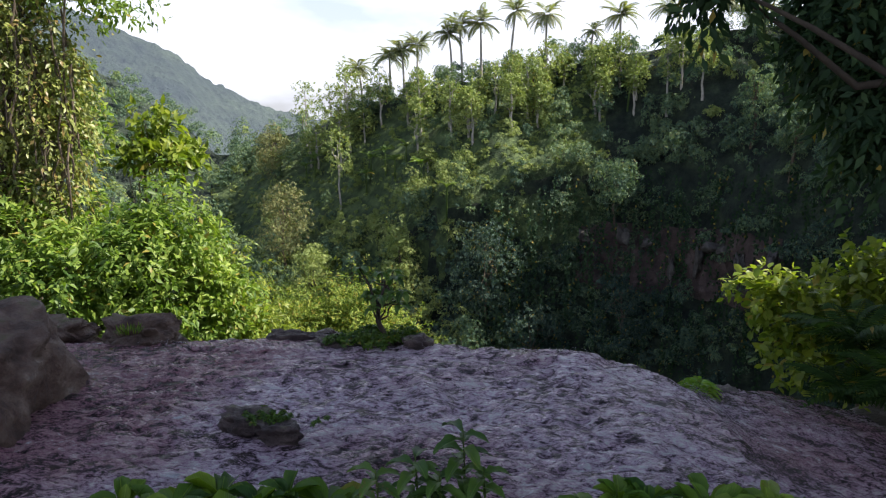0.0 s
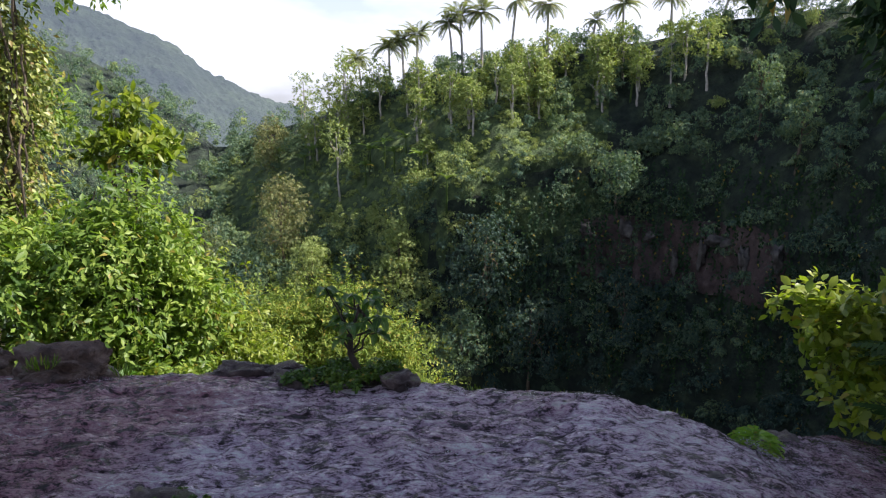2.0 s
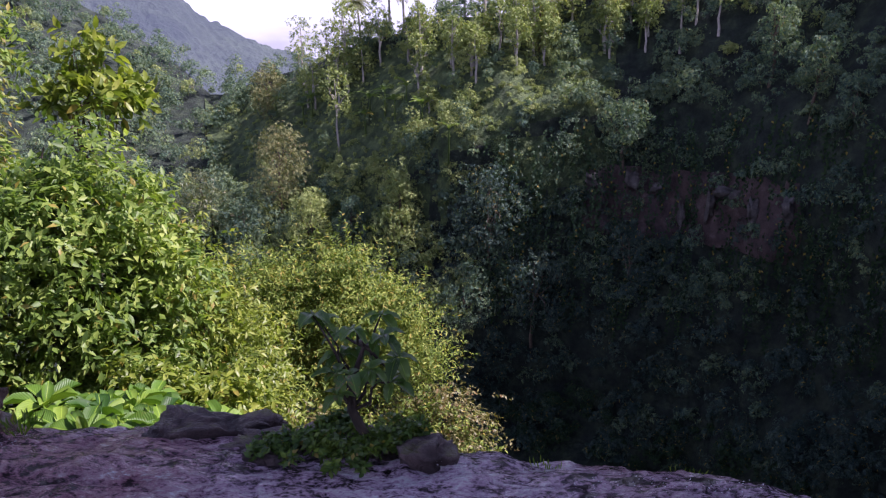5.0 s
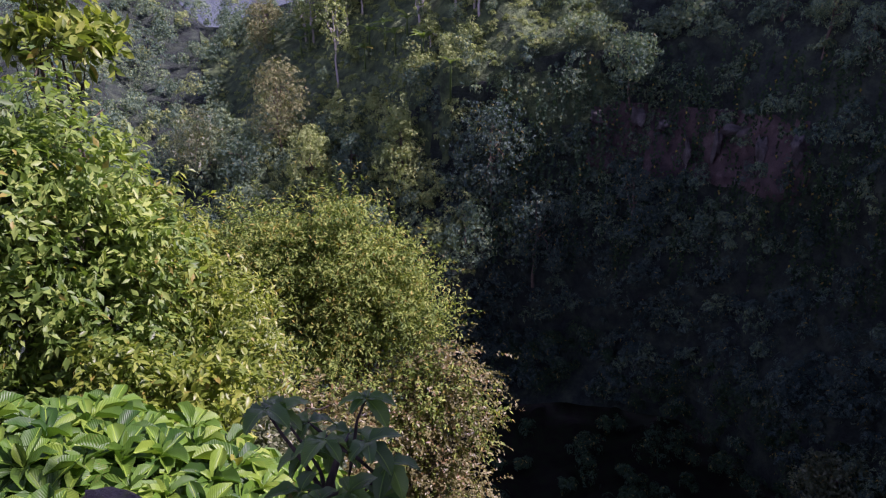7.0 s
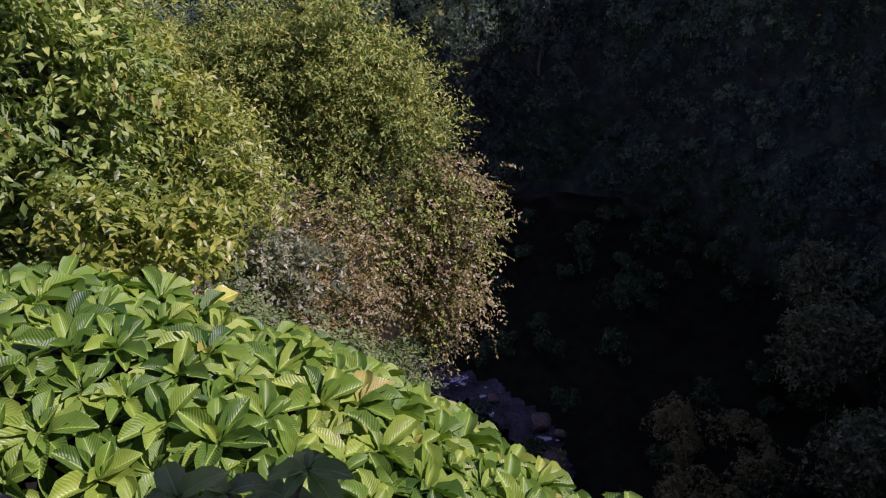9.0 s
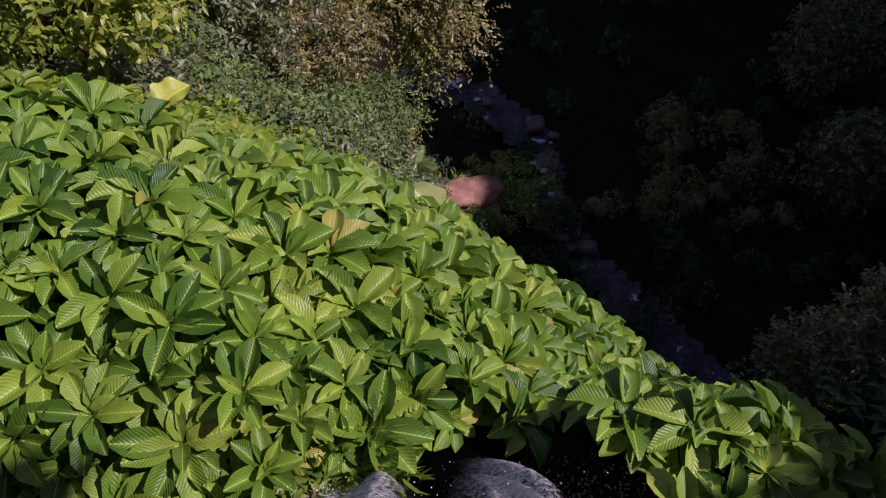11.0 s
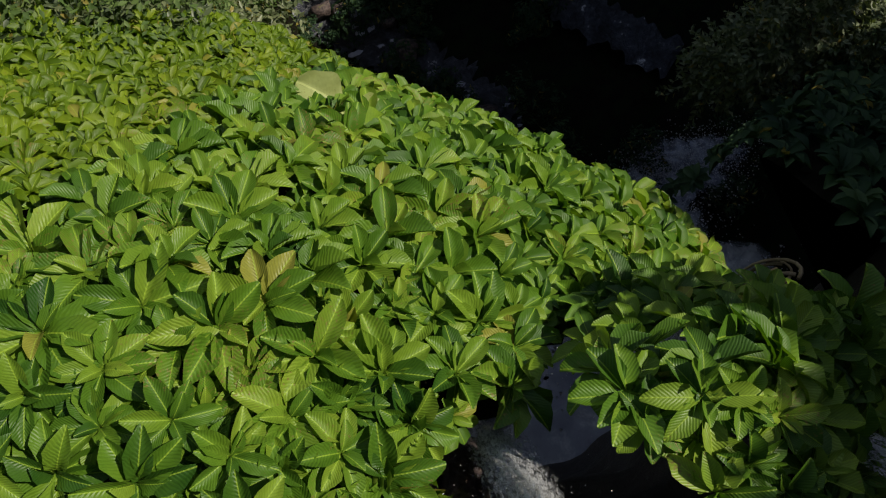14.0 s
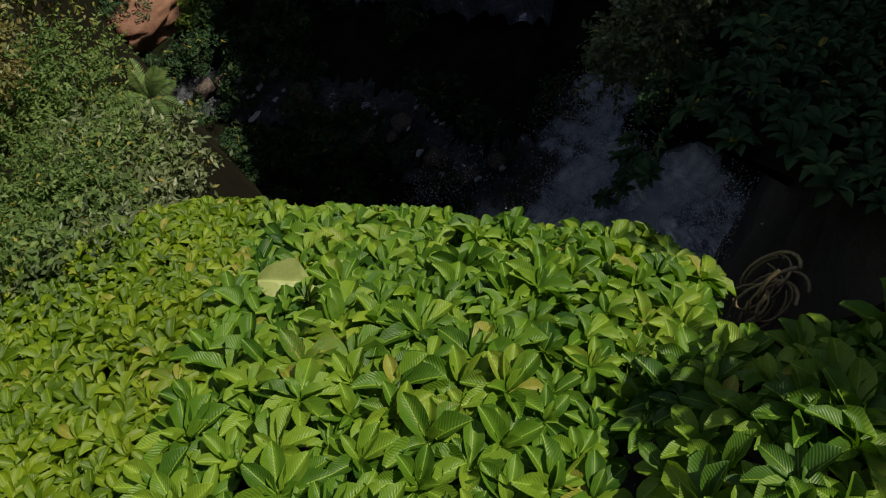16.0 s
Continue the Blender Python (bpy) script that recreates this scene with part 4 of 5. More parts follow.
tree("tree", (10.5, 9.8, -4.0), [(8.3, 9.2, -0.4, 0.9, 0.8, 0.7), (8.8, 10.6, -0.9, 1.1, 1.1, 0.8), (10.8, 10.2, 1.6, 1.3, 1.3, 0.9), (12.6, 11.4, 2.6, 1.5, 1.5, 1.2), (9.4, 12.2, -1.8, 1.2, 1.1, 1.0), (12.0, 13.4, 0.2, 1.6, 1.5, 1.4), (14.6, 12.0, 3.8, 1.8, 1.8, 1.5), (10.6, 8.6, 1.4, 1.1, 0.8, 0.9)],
     "unseen tree added on the bank to shade the gorge wall", "tree", LEAF_SHADE_DARK, 1500, 9, 0.6, 0.26, 0.5, limbs=14, trunk_r=0.22, bark=BARK_DARK, shape=LEAF2, lumps=4)
tree("bush", (4.6, 7.9, -1.7), [(4.1, 8.2, -0.30, 0.48, 0.26, 0.27), (4.75, 7.8, 0.12, 0.6, 0.26, 0.33), (3.62, 8.5, -0.10, 0.27, 0.24, 0.13), (4.2, 7.9, -0.62, 0.46, 0.28, 0.24), (5.1, 7.6, -0.25, 0.64, 0.28, 0.42)],
     "sunlit bush with broad yellow-green leaves on the bank", "bush", LEAF_YELLOW, 640, 8, 0.25, 0.118, 0.6, limbs=14, trunk_r=0.05, core=0.1)
tree("tree", (6.6, 10.6, -9.5), [(5.9, 11.3, -8.7, 0.7, 0.6, 0.5), (6.8, 11.6, -8.5, 0.8, 0.7, 0.6), (7.6, 11.2, -8.9, 0.8, 0.7, 0.6), (5.5, 11.4, -9.4, 0.45, 0.5, 0.4)],
     "grey-green shaded tree on the gorge wall", "tree", LEAF_GREY, 900, 9, 0.3, 0.11, 0.45, limbs=10, trunk_r=0.08, shape=LEAF2)
for bx, by, r_ in ((36, 59, 4.2), (35, 46, 4.0), (41, 70, 4.5)):
    tree("pale_tree", (bx, by, FLOOR), [(bx, by, FLOOR + 6, r_, r_, r_ * 0.45), (bx - 2, by - 1, FLOOR + 8.2, r_ * 0.6, r_ * 0.6, r_ * 0.3), (bx + 2.4, by, FLOOR + 7.5, r_ * 0.7, r_ * 0.7, r_ * 0.3), (bx - 1.5, by - 2, FLOOR + 4.4, r_ * 0.7, r_ * 0.6, r_ * 0.3)],
         "pale grey-leaved tree on the gorge floor", "tree", LEAF_GREY, 700, 8, 1.0, 0.4, 0.5, trunk_r=0.35, shape=LEAF2, lumps=4, group="pale trees in the gorge")

bare = thing("bare_tree", (-4.4, 17.7, -9.2), "leaning dark trunk with pale dry branches on the slope", "tree")
part("trunk", tri_mesh("bare_trunk", *tube(bent((0, 0, -0.6), (0.6, 0.1, 2.6), 8, 0.03), np.linspace(0.15, 0.07, 8), 8, 0.08), BARK), bare)
for a, b, r_ in (((0.25, -0.1, 0.9), (1.25, -0.2, 3.0), 0.035), ((0.5, 0.0, 2.2), (1.9, -0.1, 2.9), 0.045), ((0.2, 0.0, 0.8), (1.8, -0.3, 1.6), 0.06), ((0.1, -0.1, 0.4), (2.2, -0.4, 1.0), 0.05), ((0.5, 0.0, 2.1), (-0.6, -0.2, 3.2), 0.03)):
    part("branch", tri_mesh("bare_branch", *tube(bent(a, b, 8, 0.05), np.linspace(r_, r_ * 0.3, 8), 6, 0.08), BARK_PALE if r_ < 0.04 else BARK), bare)

# ---- sapling at the lip ----
sap = thing("sapling", (-0.56, 6.66, 0.0), "small dark-leaved sapling on a rock at the lip of the fall", "sapling")
stem = np.array([(0.02, 0, -0.08), (0.02, 0, 0.05), (-0.035, 0.01, 0.17), (-0.03, 0.0, 0.32), (0.03, 0.02, 0.5)])
pieces = [tube(stem, [0.03, 0.027, 0.024, 0.018, 0.01], 8, 0.08)]
tips = []
for i in range(16):
    a = i * 2.4
    tip = np.array([0.20 * math.cos(a) * (0.45 + 0.55 * rng.random()), 0.18 * math.sin(a), 0.30 + 0.38 * rng.random()])
    part("branch", tri_mesh("sapling_branch", *tube(bent(stem[2 + i % 3], tip, 5, 0.06), np.linspace(0.010, 0.004, 5), 5), BARK_DARK), sap)
    tips.append(tip)
part("trunk", tri_mesh("sapling_trunk", *pieces[0], BARK_DARK), sap)
SAP_LEAF = leaf_material("leaf_sapling", (0.03, 0.08, 0.018), (0.07, 0.15, 0.026), (0.13, 0.225, 0.036), old_share=0.0, veins=0.25, patch=2.0, through_share=0.3, gloss=0.38, spec=0.45)
sap_leaf = broad_leaf(6, 2, 0.55, 0.14, 0.42)
for tip in tips:
    a0 = rng.random() * 6.28
    for j in range(6):
        a, r_ = a0 + j * 1.047 + rng.normal() * 0.25, rng.uniform(-0.6, 0.35)
        d = np.array([[math.cos(a) * math.cos(r_), math.sin(a) * math.cos(r_), math.sin(r_)]])
        L = rng.uniform(0.07, 0.125)
        v, f = leaves(tip[None] * 1.0, d, np.array([[0, 0, 1.0]]), L, L * 0.58, sap_leaf)
        part("leaf", tri_mesh("sapling_leaf", v, f, SAP_LEAF, sap_leaf[2]), sap)


# ---- grass and ferns ----
def tuft(at, radius, count, length, mat, name, label, category="grass", kind="stuff", spread=0.8):
    a = rng.random(count) * 6.28
    r = radius * np.sqrt(rng.random(count))
    P = np.stack([r * np.cos(a), r * np.sin(a), np.zeros(count)], 1)
    D = np.stack([np.cos(a) * spread * rng.random(count), np.sin(a) * spread * rng.random(count), np.ones(count)], 1)
    v, f = leaves(P, D, np.stack([np.cos(a), np.sin(a), np.full(count, 0.3)], 1), length * (0.6 + 0.6 * rng.random(count)), length * 0.16, LEAF6)
    ob = new(name, tri_mesh(name, v, f, mat))
    ob.location = at
    return tagged(ob, label, category, "", kind)


for at, r_, n_, l_ in [((-2.95, 6.8, 0.02), 0.12, 70, 0.07), ((1.0, 6.5, -0.12), 0.10, 40, 0.05), ((0.32, 6.5, -0.08), 0.10, 40, 0.05), ((1.62, 6.22, -0.16), 0.12, 60, 0.06), ((-2.4, 6.98, -0.1), 0.10, 50, 0.07)]:
    tuft(at, r_, n_, l_, GRASS, "grass_tuft", "short yellow-green grass on a wet rock", spread=1.3)
for at, r_, n_, l_ in [((-0.62, 7.95, -2.05), 0.18, 120, 0.26), ((-0.40, 8.08, -2.2), 0.16, 110, 0.24), ((-0.78, 7.72, -2.0), 0.16, 110, 0.20), ((-0.52, 7.78, -2.15), 0.14, 80, 0.22)]:
    tuft(at, r_, n_, l_, GRASS, "grass_tuft", "long drooping yellow-green grass beside the falling water", spread=2.6)


def frond_arrays(length, width, pairs, bow, leafw=0.22):
    """A feathered frond along +x that bows down."""
    s = np.linspace(0.08, 1, pairs)
    P = np.stack([length * s * (1 - 0.15 * bow * s), np.zeros(pairs), length * (0.55 * s - bow * s * s)], 1)
    w = width * np.sin(math.pi * (0.12 + 0.86 * s)) ** 0.7
    out = []
    for side in (-1, 1):
        D = np.stack([np.full(pairs, 0.55), np.full(pairs, side * 1.0), np.full(pairs, -0.25) - 0.2 * s], 1)
        out.append((P, D, np.tile([0.1, 0, 1.0], (pairs, 1)), w, np.full(pairs, leafw * width)))
    cat = [np.concatenate([out[0][i], out[1][i]]) for i in range(5)]
    rib = tube(P, np.linspace(0.02, 0.004, pairs) * length * 0.5, 4)
    return join([leaves(*cat, LEAF2), rib])


def turned(v, yaw, pitch=0.0):
    m = np.array(Euler((0, -pitch, yaw)).to_matrix())
    return v @ m.T


def fern(at, fronds, length, mat, label, pitch=(0.1, 0.7), name="fern"):
    root = thing(name, at, label, "fern")
    for i in range(fronds):
        v, f = frond_arrays(length * rng.uniform(0.7, 1.1), length * 0.26, 16, rng.uniform(0.5, 0.9))
        part("frond", tri_mesh("fern_frond", turned(v, i * 2.4 + rng.random(), rng.uniform(*pitch)), f, mat), root)
    return root


FERN_DARK = leaf_material("leaf_fern_dark", (0.02, 0.05, 0.012), (0.04, 0.085, 0.02), (0.07, 0.13, 0.03), patch=2.0, gloss=0.65, spec=0.2)
FERN_LIGHT = leaf_material("leaf_fern_light", (0.13, 0.28, 0.018), (0.23, 0.41, 0.026), (0.37, 0.5, 0.05), patch=3.0, through_share=0.4)
clump = thing("fern", (2.22, 6.22, -0.40), "round bright green fern clump in the notch of the lip", "fern")
for i in range(70):
    v, f = frond_arrays(rng.uniform(0.08, 0.13), 0.05, 10, rng.uniform(0.9, 1.6), 0.3)
    a_, h_ = i * 2.4, math.asin(min(1, (i + 0.5) / 70))
    off = np.array([math.cos(a_) * math.cos(h_), math.sin(a_) * math.cos(h_), math.sin(h_) * 1.3]) * 0.11
    part("frond", tri_mesh("clump_frond", turned(v, a_, 0.2 + 0.5 * math.sin(h_)) + off, f, FERN_LIGHT), clump)
for at in ((3.75, 6.5, -0.55), (4.0, 6.2, -0.3), (4.2, 7.1, -0.3), (4.3, 5.6, -0.2), (3.9, 6.9, -0.1)):
    fern(at, 11, 0.75, FERN_DARK, "dark green fern on the bank of the stream")
fern((-0.8, 17.9, -13.2), 12, 0.95, LEAF_SHRUB, "light green tree fern below the slope", name="tree_fern")

# ---- broad-leaved plants of the slope ----
LEAF_FORMS = ((0.32, 0.24, 0.66), (0.42, 0.18, 0.62), (0.26, 0.30, 0.68), (0.50, 0.22, 0.64))
BROADS = [broad_leaf(7, 2, c, u, w) for c, u, w in LEAF_FORMS]
BROADS_LOW = [broad_leaf(5, 1, c, u, w) for c, u, w in LEAF_FORMS]
BROAD_MESH = [tri_mesh("broad_leaf", b[0] * np.array([0.46, 1, 1]), b[1], LEAF_BROAD, b[2]) for b in BROADS]
STEM = leaf_material("plant_stem", (0.05, 0.09, 0.02), (0.08, 0.13, 0.03), (0.12, 0.17, 0.04), old_share=0.0)
STEM_MESH = tri_mesh("plant_stem", *tube([(0, 0, -0.32), (0.02, 0.01, -0.15), (0, 0, 0.01)], [0.014, 0.012, 0.010], 6), STEM)


def rosette(n):
    """Directions, tilts and sizes of the leaves of one plant."""
    out = []
    a0 = rng.random() * 6.28
    for i in range(n):
        inner = i < 2                                     # young leaves stand up in the middle
        turn = a0 + 1.3 + 2.6 * i if inner else a0 + (i - 2) * 2 * math.pi / (n - 2)
        out.append((turn + rng.normal() * 0.12, (0.85 if inner else 0.24 if i % 2 else 0.42) + rng.normal() * 0.13, (0.66 if inner else 1.0) * rng.uniform(0.85, 1.12), rng.integers(4)))
    return out


def leaf_matrix(a, rise, size):
    return Matrix.Rotation(a, 4, "Z") @ Matrix.Rotation(rise, 4, "X") @ Matrix.Translation((0, 0.02, 0)) @ Matrix.Scale(size, 4)


MASTERS = []
for i in range(10):
    m_ = thing("leafy_plant", (0, 0, 0), "plant with a rosette of broad ribbed green leaves on the slope", "plant", "broad-leaved plants of the slope")
    part("stem", STEM_MESH, m_)
    for a, rise, size, k in rosette(int(rng.integers(9, 12))):
        part("leaf", BROAD_MESH[k], m_).matrix_basis = leaf_matrix(a, rise, size)
    MASTERS.append(m_)


def scatter(keep, zf, xr, yr, space, tries):
    """Plant places kept apart by their distance in space."""
    out = np.zeros((0, 3))
    for _ in range(tries):
        x, y = rng.uniform(*xr), rng.uniform(*yr)
        if not keep(x, y):
            continue
        p = np.array([x, y, float(zf(x, y))])
        if len(out) and ((out - p) ** 2).sum(1).min() < (space * rng.uniform(0.8, 1.15)) ** 2:
            continue
        out = np.vstack([out, p])
    return out


def stand(p, zf, size):
    e = 0.06
    nrm = Vector((-(zf(p[0] + e, p[1]) - zf(p[0] - e, p[1])) / (2 * e), -(zf(p[0], p[1] + e) - zf(p[0], p[1] - e)) / (2 * e), 1.0)).normalized()
    up = (nrm * 0.7 + Vector((0.10, -0.05, 0.5)) + Vector(rng.normal(size=3) * 0.2)).normalized()
    q = Vector((0, 0, 1)).rotation_difference(up)
    return Matrix.Translation((p[0], p[1], p[2] - 0.09 + rng.normal() * 0.05)) @ q.to_matrix().to_4x4() @ Matrix.Rotation(rng.random() * 6.28, 4, "Z") @ Matrix.Scale(size, 4)


def plants_joined(name, places, zf, leaf, label, mat=None):
    V, F, UV = [], [], []
    for p in places:
        M = stand(p, zf, leaf * rng.uniform(0.68, 1.15))
        for a, rise, size, k in rosette(int(rng.integers(9, 12))):
            m_ = np.array(M @ leaf_matrix(a, rise, size))
            V.append((BROADS_LOW[k][0] * np.array([0.46, 1, 1])) @ m_[:3, :3].T + m_[:3, 3])
            F.append(BROADS_LOW[k][1])
            UV.append(BROADS_LOW[k][2])
    v, f = join(list(zip(V, F)))
    return tagged(new(name, tri_mesh(name, v, f, mat or LEAF_BROAD, np.concatenate(UV))), label, "plants", "", "stuff")


def notch_y(x):
    """Where the leaves end above the falling water."""
    return np.interp(x, [-1.05, -0.8, -0.6, -0.27, 0.1, 0.35, 0.6, 0.75], [7.5, 7.85, 8.1, 8.2, 8.33, 8.33, 8.45, 8.5])


def herb_zone(x, y):
    return y > 10.4 and x < -0.9 + 0.6 * (y - 11.2)


def on_mound(x, y):
    return y > lip_y(x) + 0.3 and not (-1.05 < x < 0.75 and y < notch_y(x)) and y < brink_y(x) - 0.04 and x < 2.75 and not (x > 0.6 and y < 8.6) and not herb_zone(x, y)


mound_places = scatter(on_mound, mound_z, (-3.7, 2.8), (7.0, 13.6), 0.315, 26000)
near = [p for p in mound_places if -2.6 < p[0] < 2.2 and 7.6 < p[1] < 11.0]
near = near[:299]
under_places = scatter(on_mound, lambda x, y: mound_z(x, y) - 0.13, (-3.7, 2.8), (7.0, 13.6), 0.26, 20000)
chosen = {tuple(p) for p in near}
for i, p in enumerate(near):
    copy_thing(MASTERS[i % len(MASTERS)], stand(p, mound_z, 0.29 * rng.uniform(0.72, 1.15)))
for m_ in MASTERS:
    for o in (*m_.children, m_):
        bpy.data.objects.remove(o)
plants_joined("leafy_carpet", under_places, lambda x, y: mound_z(x, y) - 0.13, 0.24, "lower broad green leaves in the shade of the taller plants")
plants_joined("leafy_carpet", [p for p in mound_places if tuple(p) not in chosen], mound_z, 0.29, "dense carpet of broad ribbed green leaves on the slope")
LEAF_SMALL = leaf_material("leaf_slope_herb", (0.05, 0.10, 0.005), (0.115, 0.19, 0.008), (0.235, 0.31, 0.018), old=(0.30, 0.28, 0.05), old_share=0.03, gloss=0.42, through_share=0.3, patch=1.6, veins=0.3, spec=0.36)
herb_places = scatter(lambda x, y: herb_zone(x, y) and y < brink_y(x) + 0.15, mound_z, (-3.7, 1.0), (10.2, 13.6), 0.15, 12000)
plants_joined("leafy_carpet", herb_places, mound_z, 0.185, "smaller yellow-green plants on the far part of the slope", LEAF_SMALL)
ledge_places = scatter(lambda x, y: np.interp(y, [7.5, 7.9, 8.15, 8.4, 8.7], [1.02, 0.92, 0.84, 0.84, 1.15]) < x < 3.4 and y > lip_y(x) + 0.3 and y < ledge_end(x), ledge_z, (0.8, 3.4), (6.7, 8.8), 0.225, 5000)
plants_joined("leafy_carpet", ledge_places, ledge_z, 0.29, "shaded broad-leaved plants on the ledge by the fall")
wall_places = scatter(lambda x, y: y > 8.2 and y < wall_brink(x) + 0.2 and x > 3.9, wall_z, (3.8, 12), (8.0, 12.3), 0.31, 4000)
plants_joined("leafy_carpet", wall_places, wall_z, 0.27, "broad-leaved plants on the gorge wall, shade put into their colour", LEAF_SHADE_DARK)
def bank_top(x, y):
    return 0.19 + 0 * x


bank_places = scatter(lambda x, y: (-1.75 < x < -0.45 or 0.7 < x < 1.75) and 3.1 < y < 3.6, bank_top, (-2, 2), (3, 3.7), 0.135, 900)
plants_joined("bank_plants", bank_places, bank_top, 0.20, "low broad-leaved plants at the edge of the stream")

# large pale leaves on the slope
LEAF_GOLD = leaf_material("leaf_gold", (0.24, 0.29, 0.03), (0.30, 0.35, 0.04), (0.38, 0.41, 0.06), old_share=0.0, veins=0.05)


def large_leaf_plant(at, mat, label, sheets):
    root = thing("large_leaf_plant", at, label, "plant")
    for a, rise, L in sheets:
        b = broad_leaf(10, 4, 0.25, 0.2, 0.4)
        v = b[0] * np.array([0.85, 1, 1])
        v[:, 2] += 0.05 * np.sin(v[:, 1] * 14 + v[:, 0] * 9) * np.abs(v[:, 0]) * 2      # ruffled rim
        part("leaf", tri_mesh("large_leaf", v, b[1], mat, b[2]), root).matrix_basis = Matrix.Translation((0, 0, 0.3)) @ leaf_matrix(a, rise, L)
    part("stem", tri_mesh("large_leaf_stem", *tube([(0, 0, -0.2), (0.02, 0, 0.1), (0, 0, 0.3)], [0.02, 0.016, 0.012], 6), STEM), root)
    return root


large_leaf_plant((-0.05, 11.05, -4.72), LEAF_TARO, "plant with very large pale leaves on the slope", ((2.6, 0.45, 0.56), (0.8, 0.35, 0.46), (4.2, -0.6, 0.42)))
large_leaf_plant((-2.4, 11.0, -2.95), LEAF_GOLD, "plant with a large yellow leaf on the slope", ((5.6, 0.02, 0.36), (2.2, 0.05, 0.26)))

# young plant in the foreground of the stream bank
for at, h, n_ in (((0.10, 3.55, 0.1), 0.46, 15), ((-0.14, 3.5, 0.1), 0.34, 12), ((0.2, 3.45, 0.08), 0.32, 10), ((-0.34, 3.5, 0.08), 0.28, 10), ((-0.02, 3.45, 0.08), 0.3, 10)):
    sh = thing("seedling", at, "thin young plant with soft green leaves beside the stream", "plant")
    part("stem", tri_mesh("seedling_stem", *tube([(0, 0, -0.1), (0.01, 0, h * 0.5), (0.0, 0, h)], [0.008, 0.006, 0.003], 6), STEM), sh)
    for i in range(n_):
        v, f = leaves(np.array([[0, 0, h * (0.3 + 0.7 * i / n_)]]), np.array([[math.cos(i * 2.4), math.sin(i * 2.4), 0.15]]), np.array([[0, 0, 1.0]]), 0.16 * rng.uniform(0.7, 1.1), 0.07, sap_leaf)
        part("leaf", tri_mesh("seedling_leaf", v, f, SAP_LEAF, sap_leaf[2]), sh)


# ---- falling water ----
def strand(x0, x1, y0, z0, depth, reach, name, label):
    U, T = np.meshgrid(np.linspace(0, 1, 14), np.linspace(0, 1, 120) ** 1.5, indexing="ij")
    d = T * depth
    w = 1 + 0.05 * d
    x = (x0 + x1) / 2 + (U - 0.5) * (x1 - x0) * w + 0.05 * np.sin(d * 1.7 + x0)
    y = y0 + reach * np.sqrt(d + 0.01) + 0.05 * np.sin(U * 9 + d * 2)
    co = np.stack([x.ravel(), y.ravel(), (z0 - d).ravel()], 1)
    return tagged(new(name, tri_mesh(name, co, grid_tris(14, 120), FALL, np.stack([U.ravel(), T.ravel()], 1))), label, "waterfall")


strand(-0.72, -0.22, 7.0, -0.35, 50, 0.64, "waterfall", "white strand of falling water beside a rock")
strand(0.0, 0.42, 6.9, -0.35, 50, 0.74, "waterfall", "broken white sheet of falling water in the notch of the plants")
strand(-0.66, -0.24, 7.05, -0.4, 40, 0.66, "waterfall", "white strand of falling water beside a rock")
strand(0.04, 0.44, 6.95, -0.4, 40, 0.78, "waterfall", "broken white sheet of falling water in the notch of the plants")
strand(2.0, 2.35, 6.5, -0.45, 50, 0.75, "waterfall", "thin shaded fall of water beside the ledge")
drops = []
bm = bmesh.new()
bmesh.ops.create_icosphere(bm, subdivisions=1, radius=1)
dv = np.array([v.co[:] for v in bm.verts])
df = np.array([[v.index for v in f_.verts] for f_ in bm.faces])
bm.free()
for i in range(900):
    d = rng.uniform(0.8, 7)
    side = rng.random() < 0.45
    x = rng.normal(-0.5, 0.16) if side else rng.normal(0.26, 0.2)
    s = rng.uniform(0.0015, 0.004)
    drops.append((dv * np.array([s, s, s * 1.6]) + np.array([x, 6.95 + 0.7 * math.sqrt(d) + rng.normal() * 0.08, -0.35 - d]), df))
for i in range(7000):                                # fine spray drifting off the fall
    d = 5 + 45 * rng.random() ** 1.3
    w_ = 0.35 + 0.06 * d
    s = rng.uniform(0.006, 0.02) * (1 + 0.03 * d)
    c = np.array([1.2 + 0.05 * d + rng.normal() * w_, 8.3 + 0.05 * d + rng.normal() * 0.6 * w_, -0.4 - d])
    drops.append((np.array([[0, 0, 1.3], [1, 0, -0.5], [-0.5, 0.87, -0.5], [-0.5, -0.87, -0.5]]) * s + c, np.array([[0, 1, 2], [0, 2, 3], [0, 3, 1], [1, 3, 2]])))
for cx, cy, cz, sx, sy, n_ in ((1.9, 5.6, 0, 0.05, 0.16, 90), (2.15, 5.95, 0, 0.06, 0.1, 80), (0.05, 5.45, 0.06, 0.13, 0.05, 170), (-0.10, 6.45, -0.02, 0.05, 0.05, 50), (0.55, 6.3, -0.03, 0.2, 0.05, 70), (1.0, 6.2, -0.07, 0.12, 0.05, 50), (-2.5, 6.75, 0.0, 0.1, 0.06, 60)):
    for i in range(n_):                              # flecks of foam and splash on the stream
        s = rng.uniform(0.001, 0.003)
        fx = cx + rng.normal() * sx
        fy = min(cy + rng.normal() * sy, float(lip_y(fx)) - 0.06)
        drops.append((dv * np.array([s * 1.5, s * 1.2, s * 0.8]) + np.array([fx, fy, float(stream_z(fx, fy)) + 0.004 + abs(rng.normal()) * 0.014]), df))
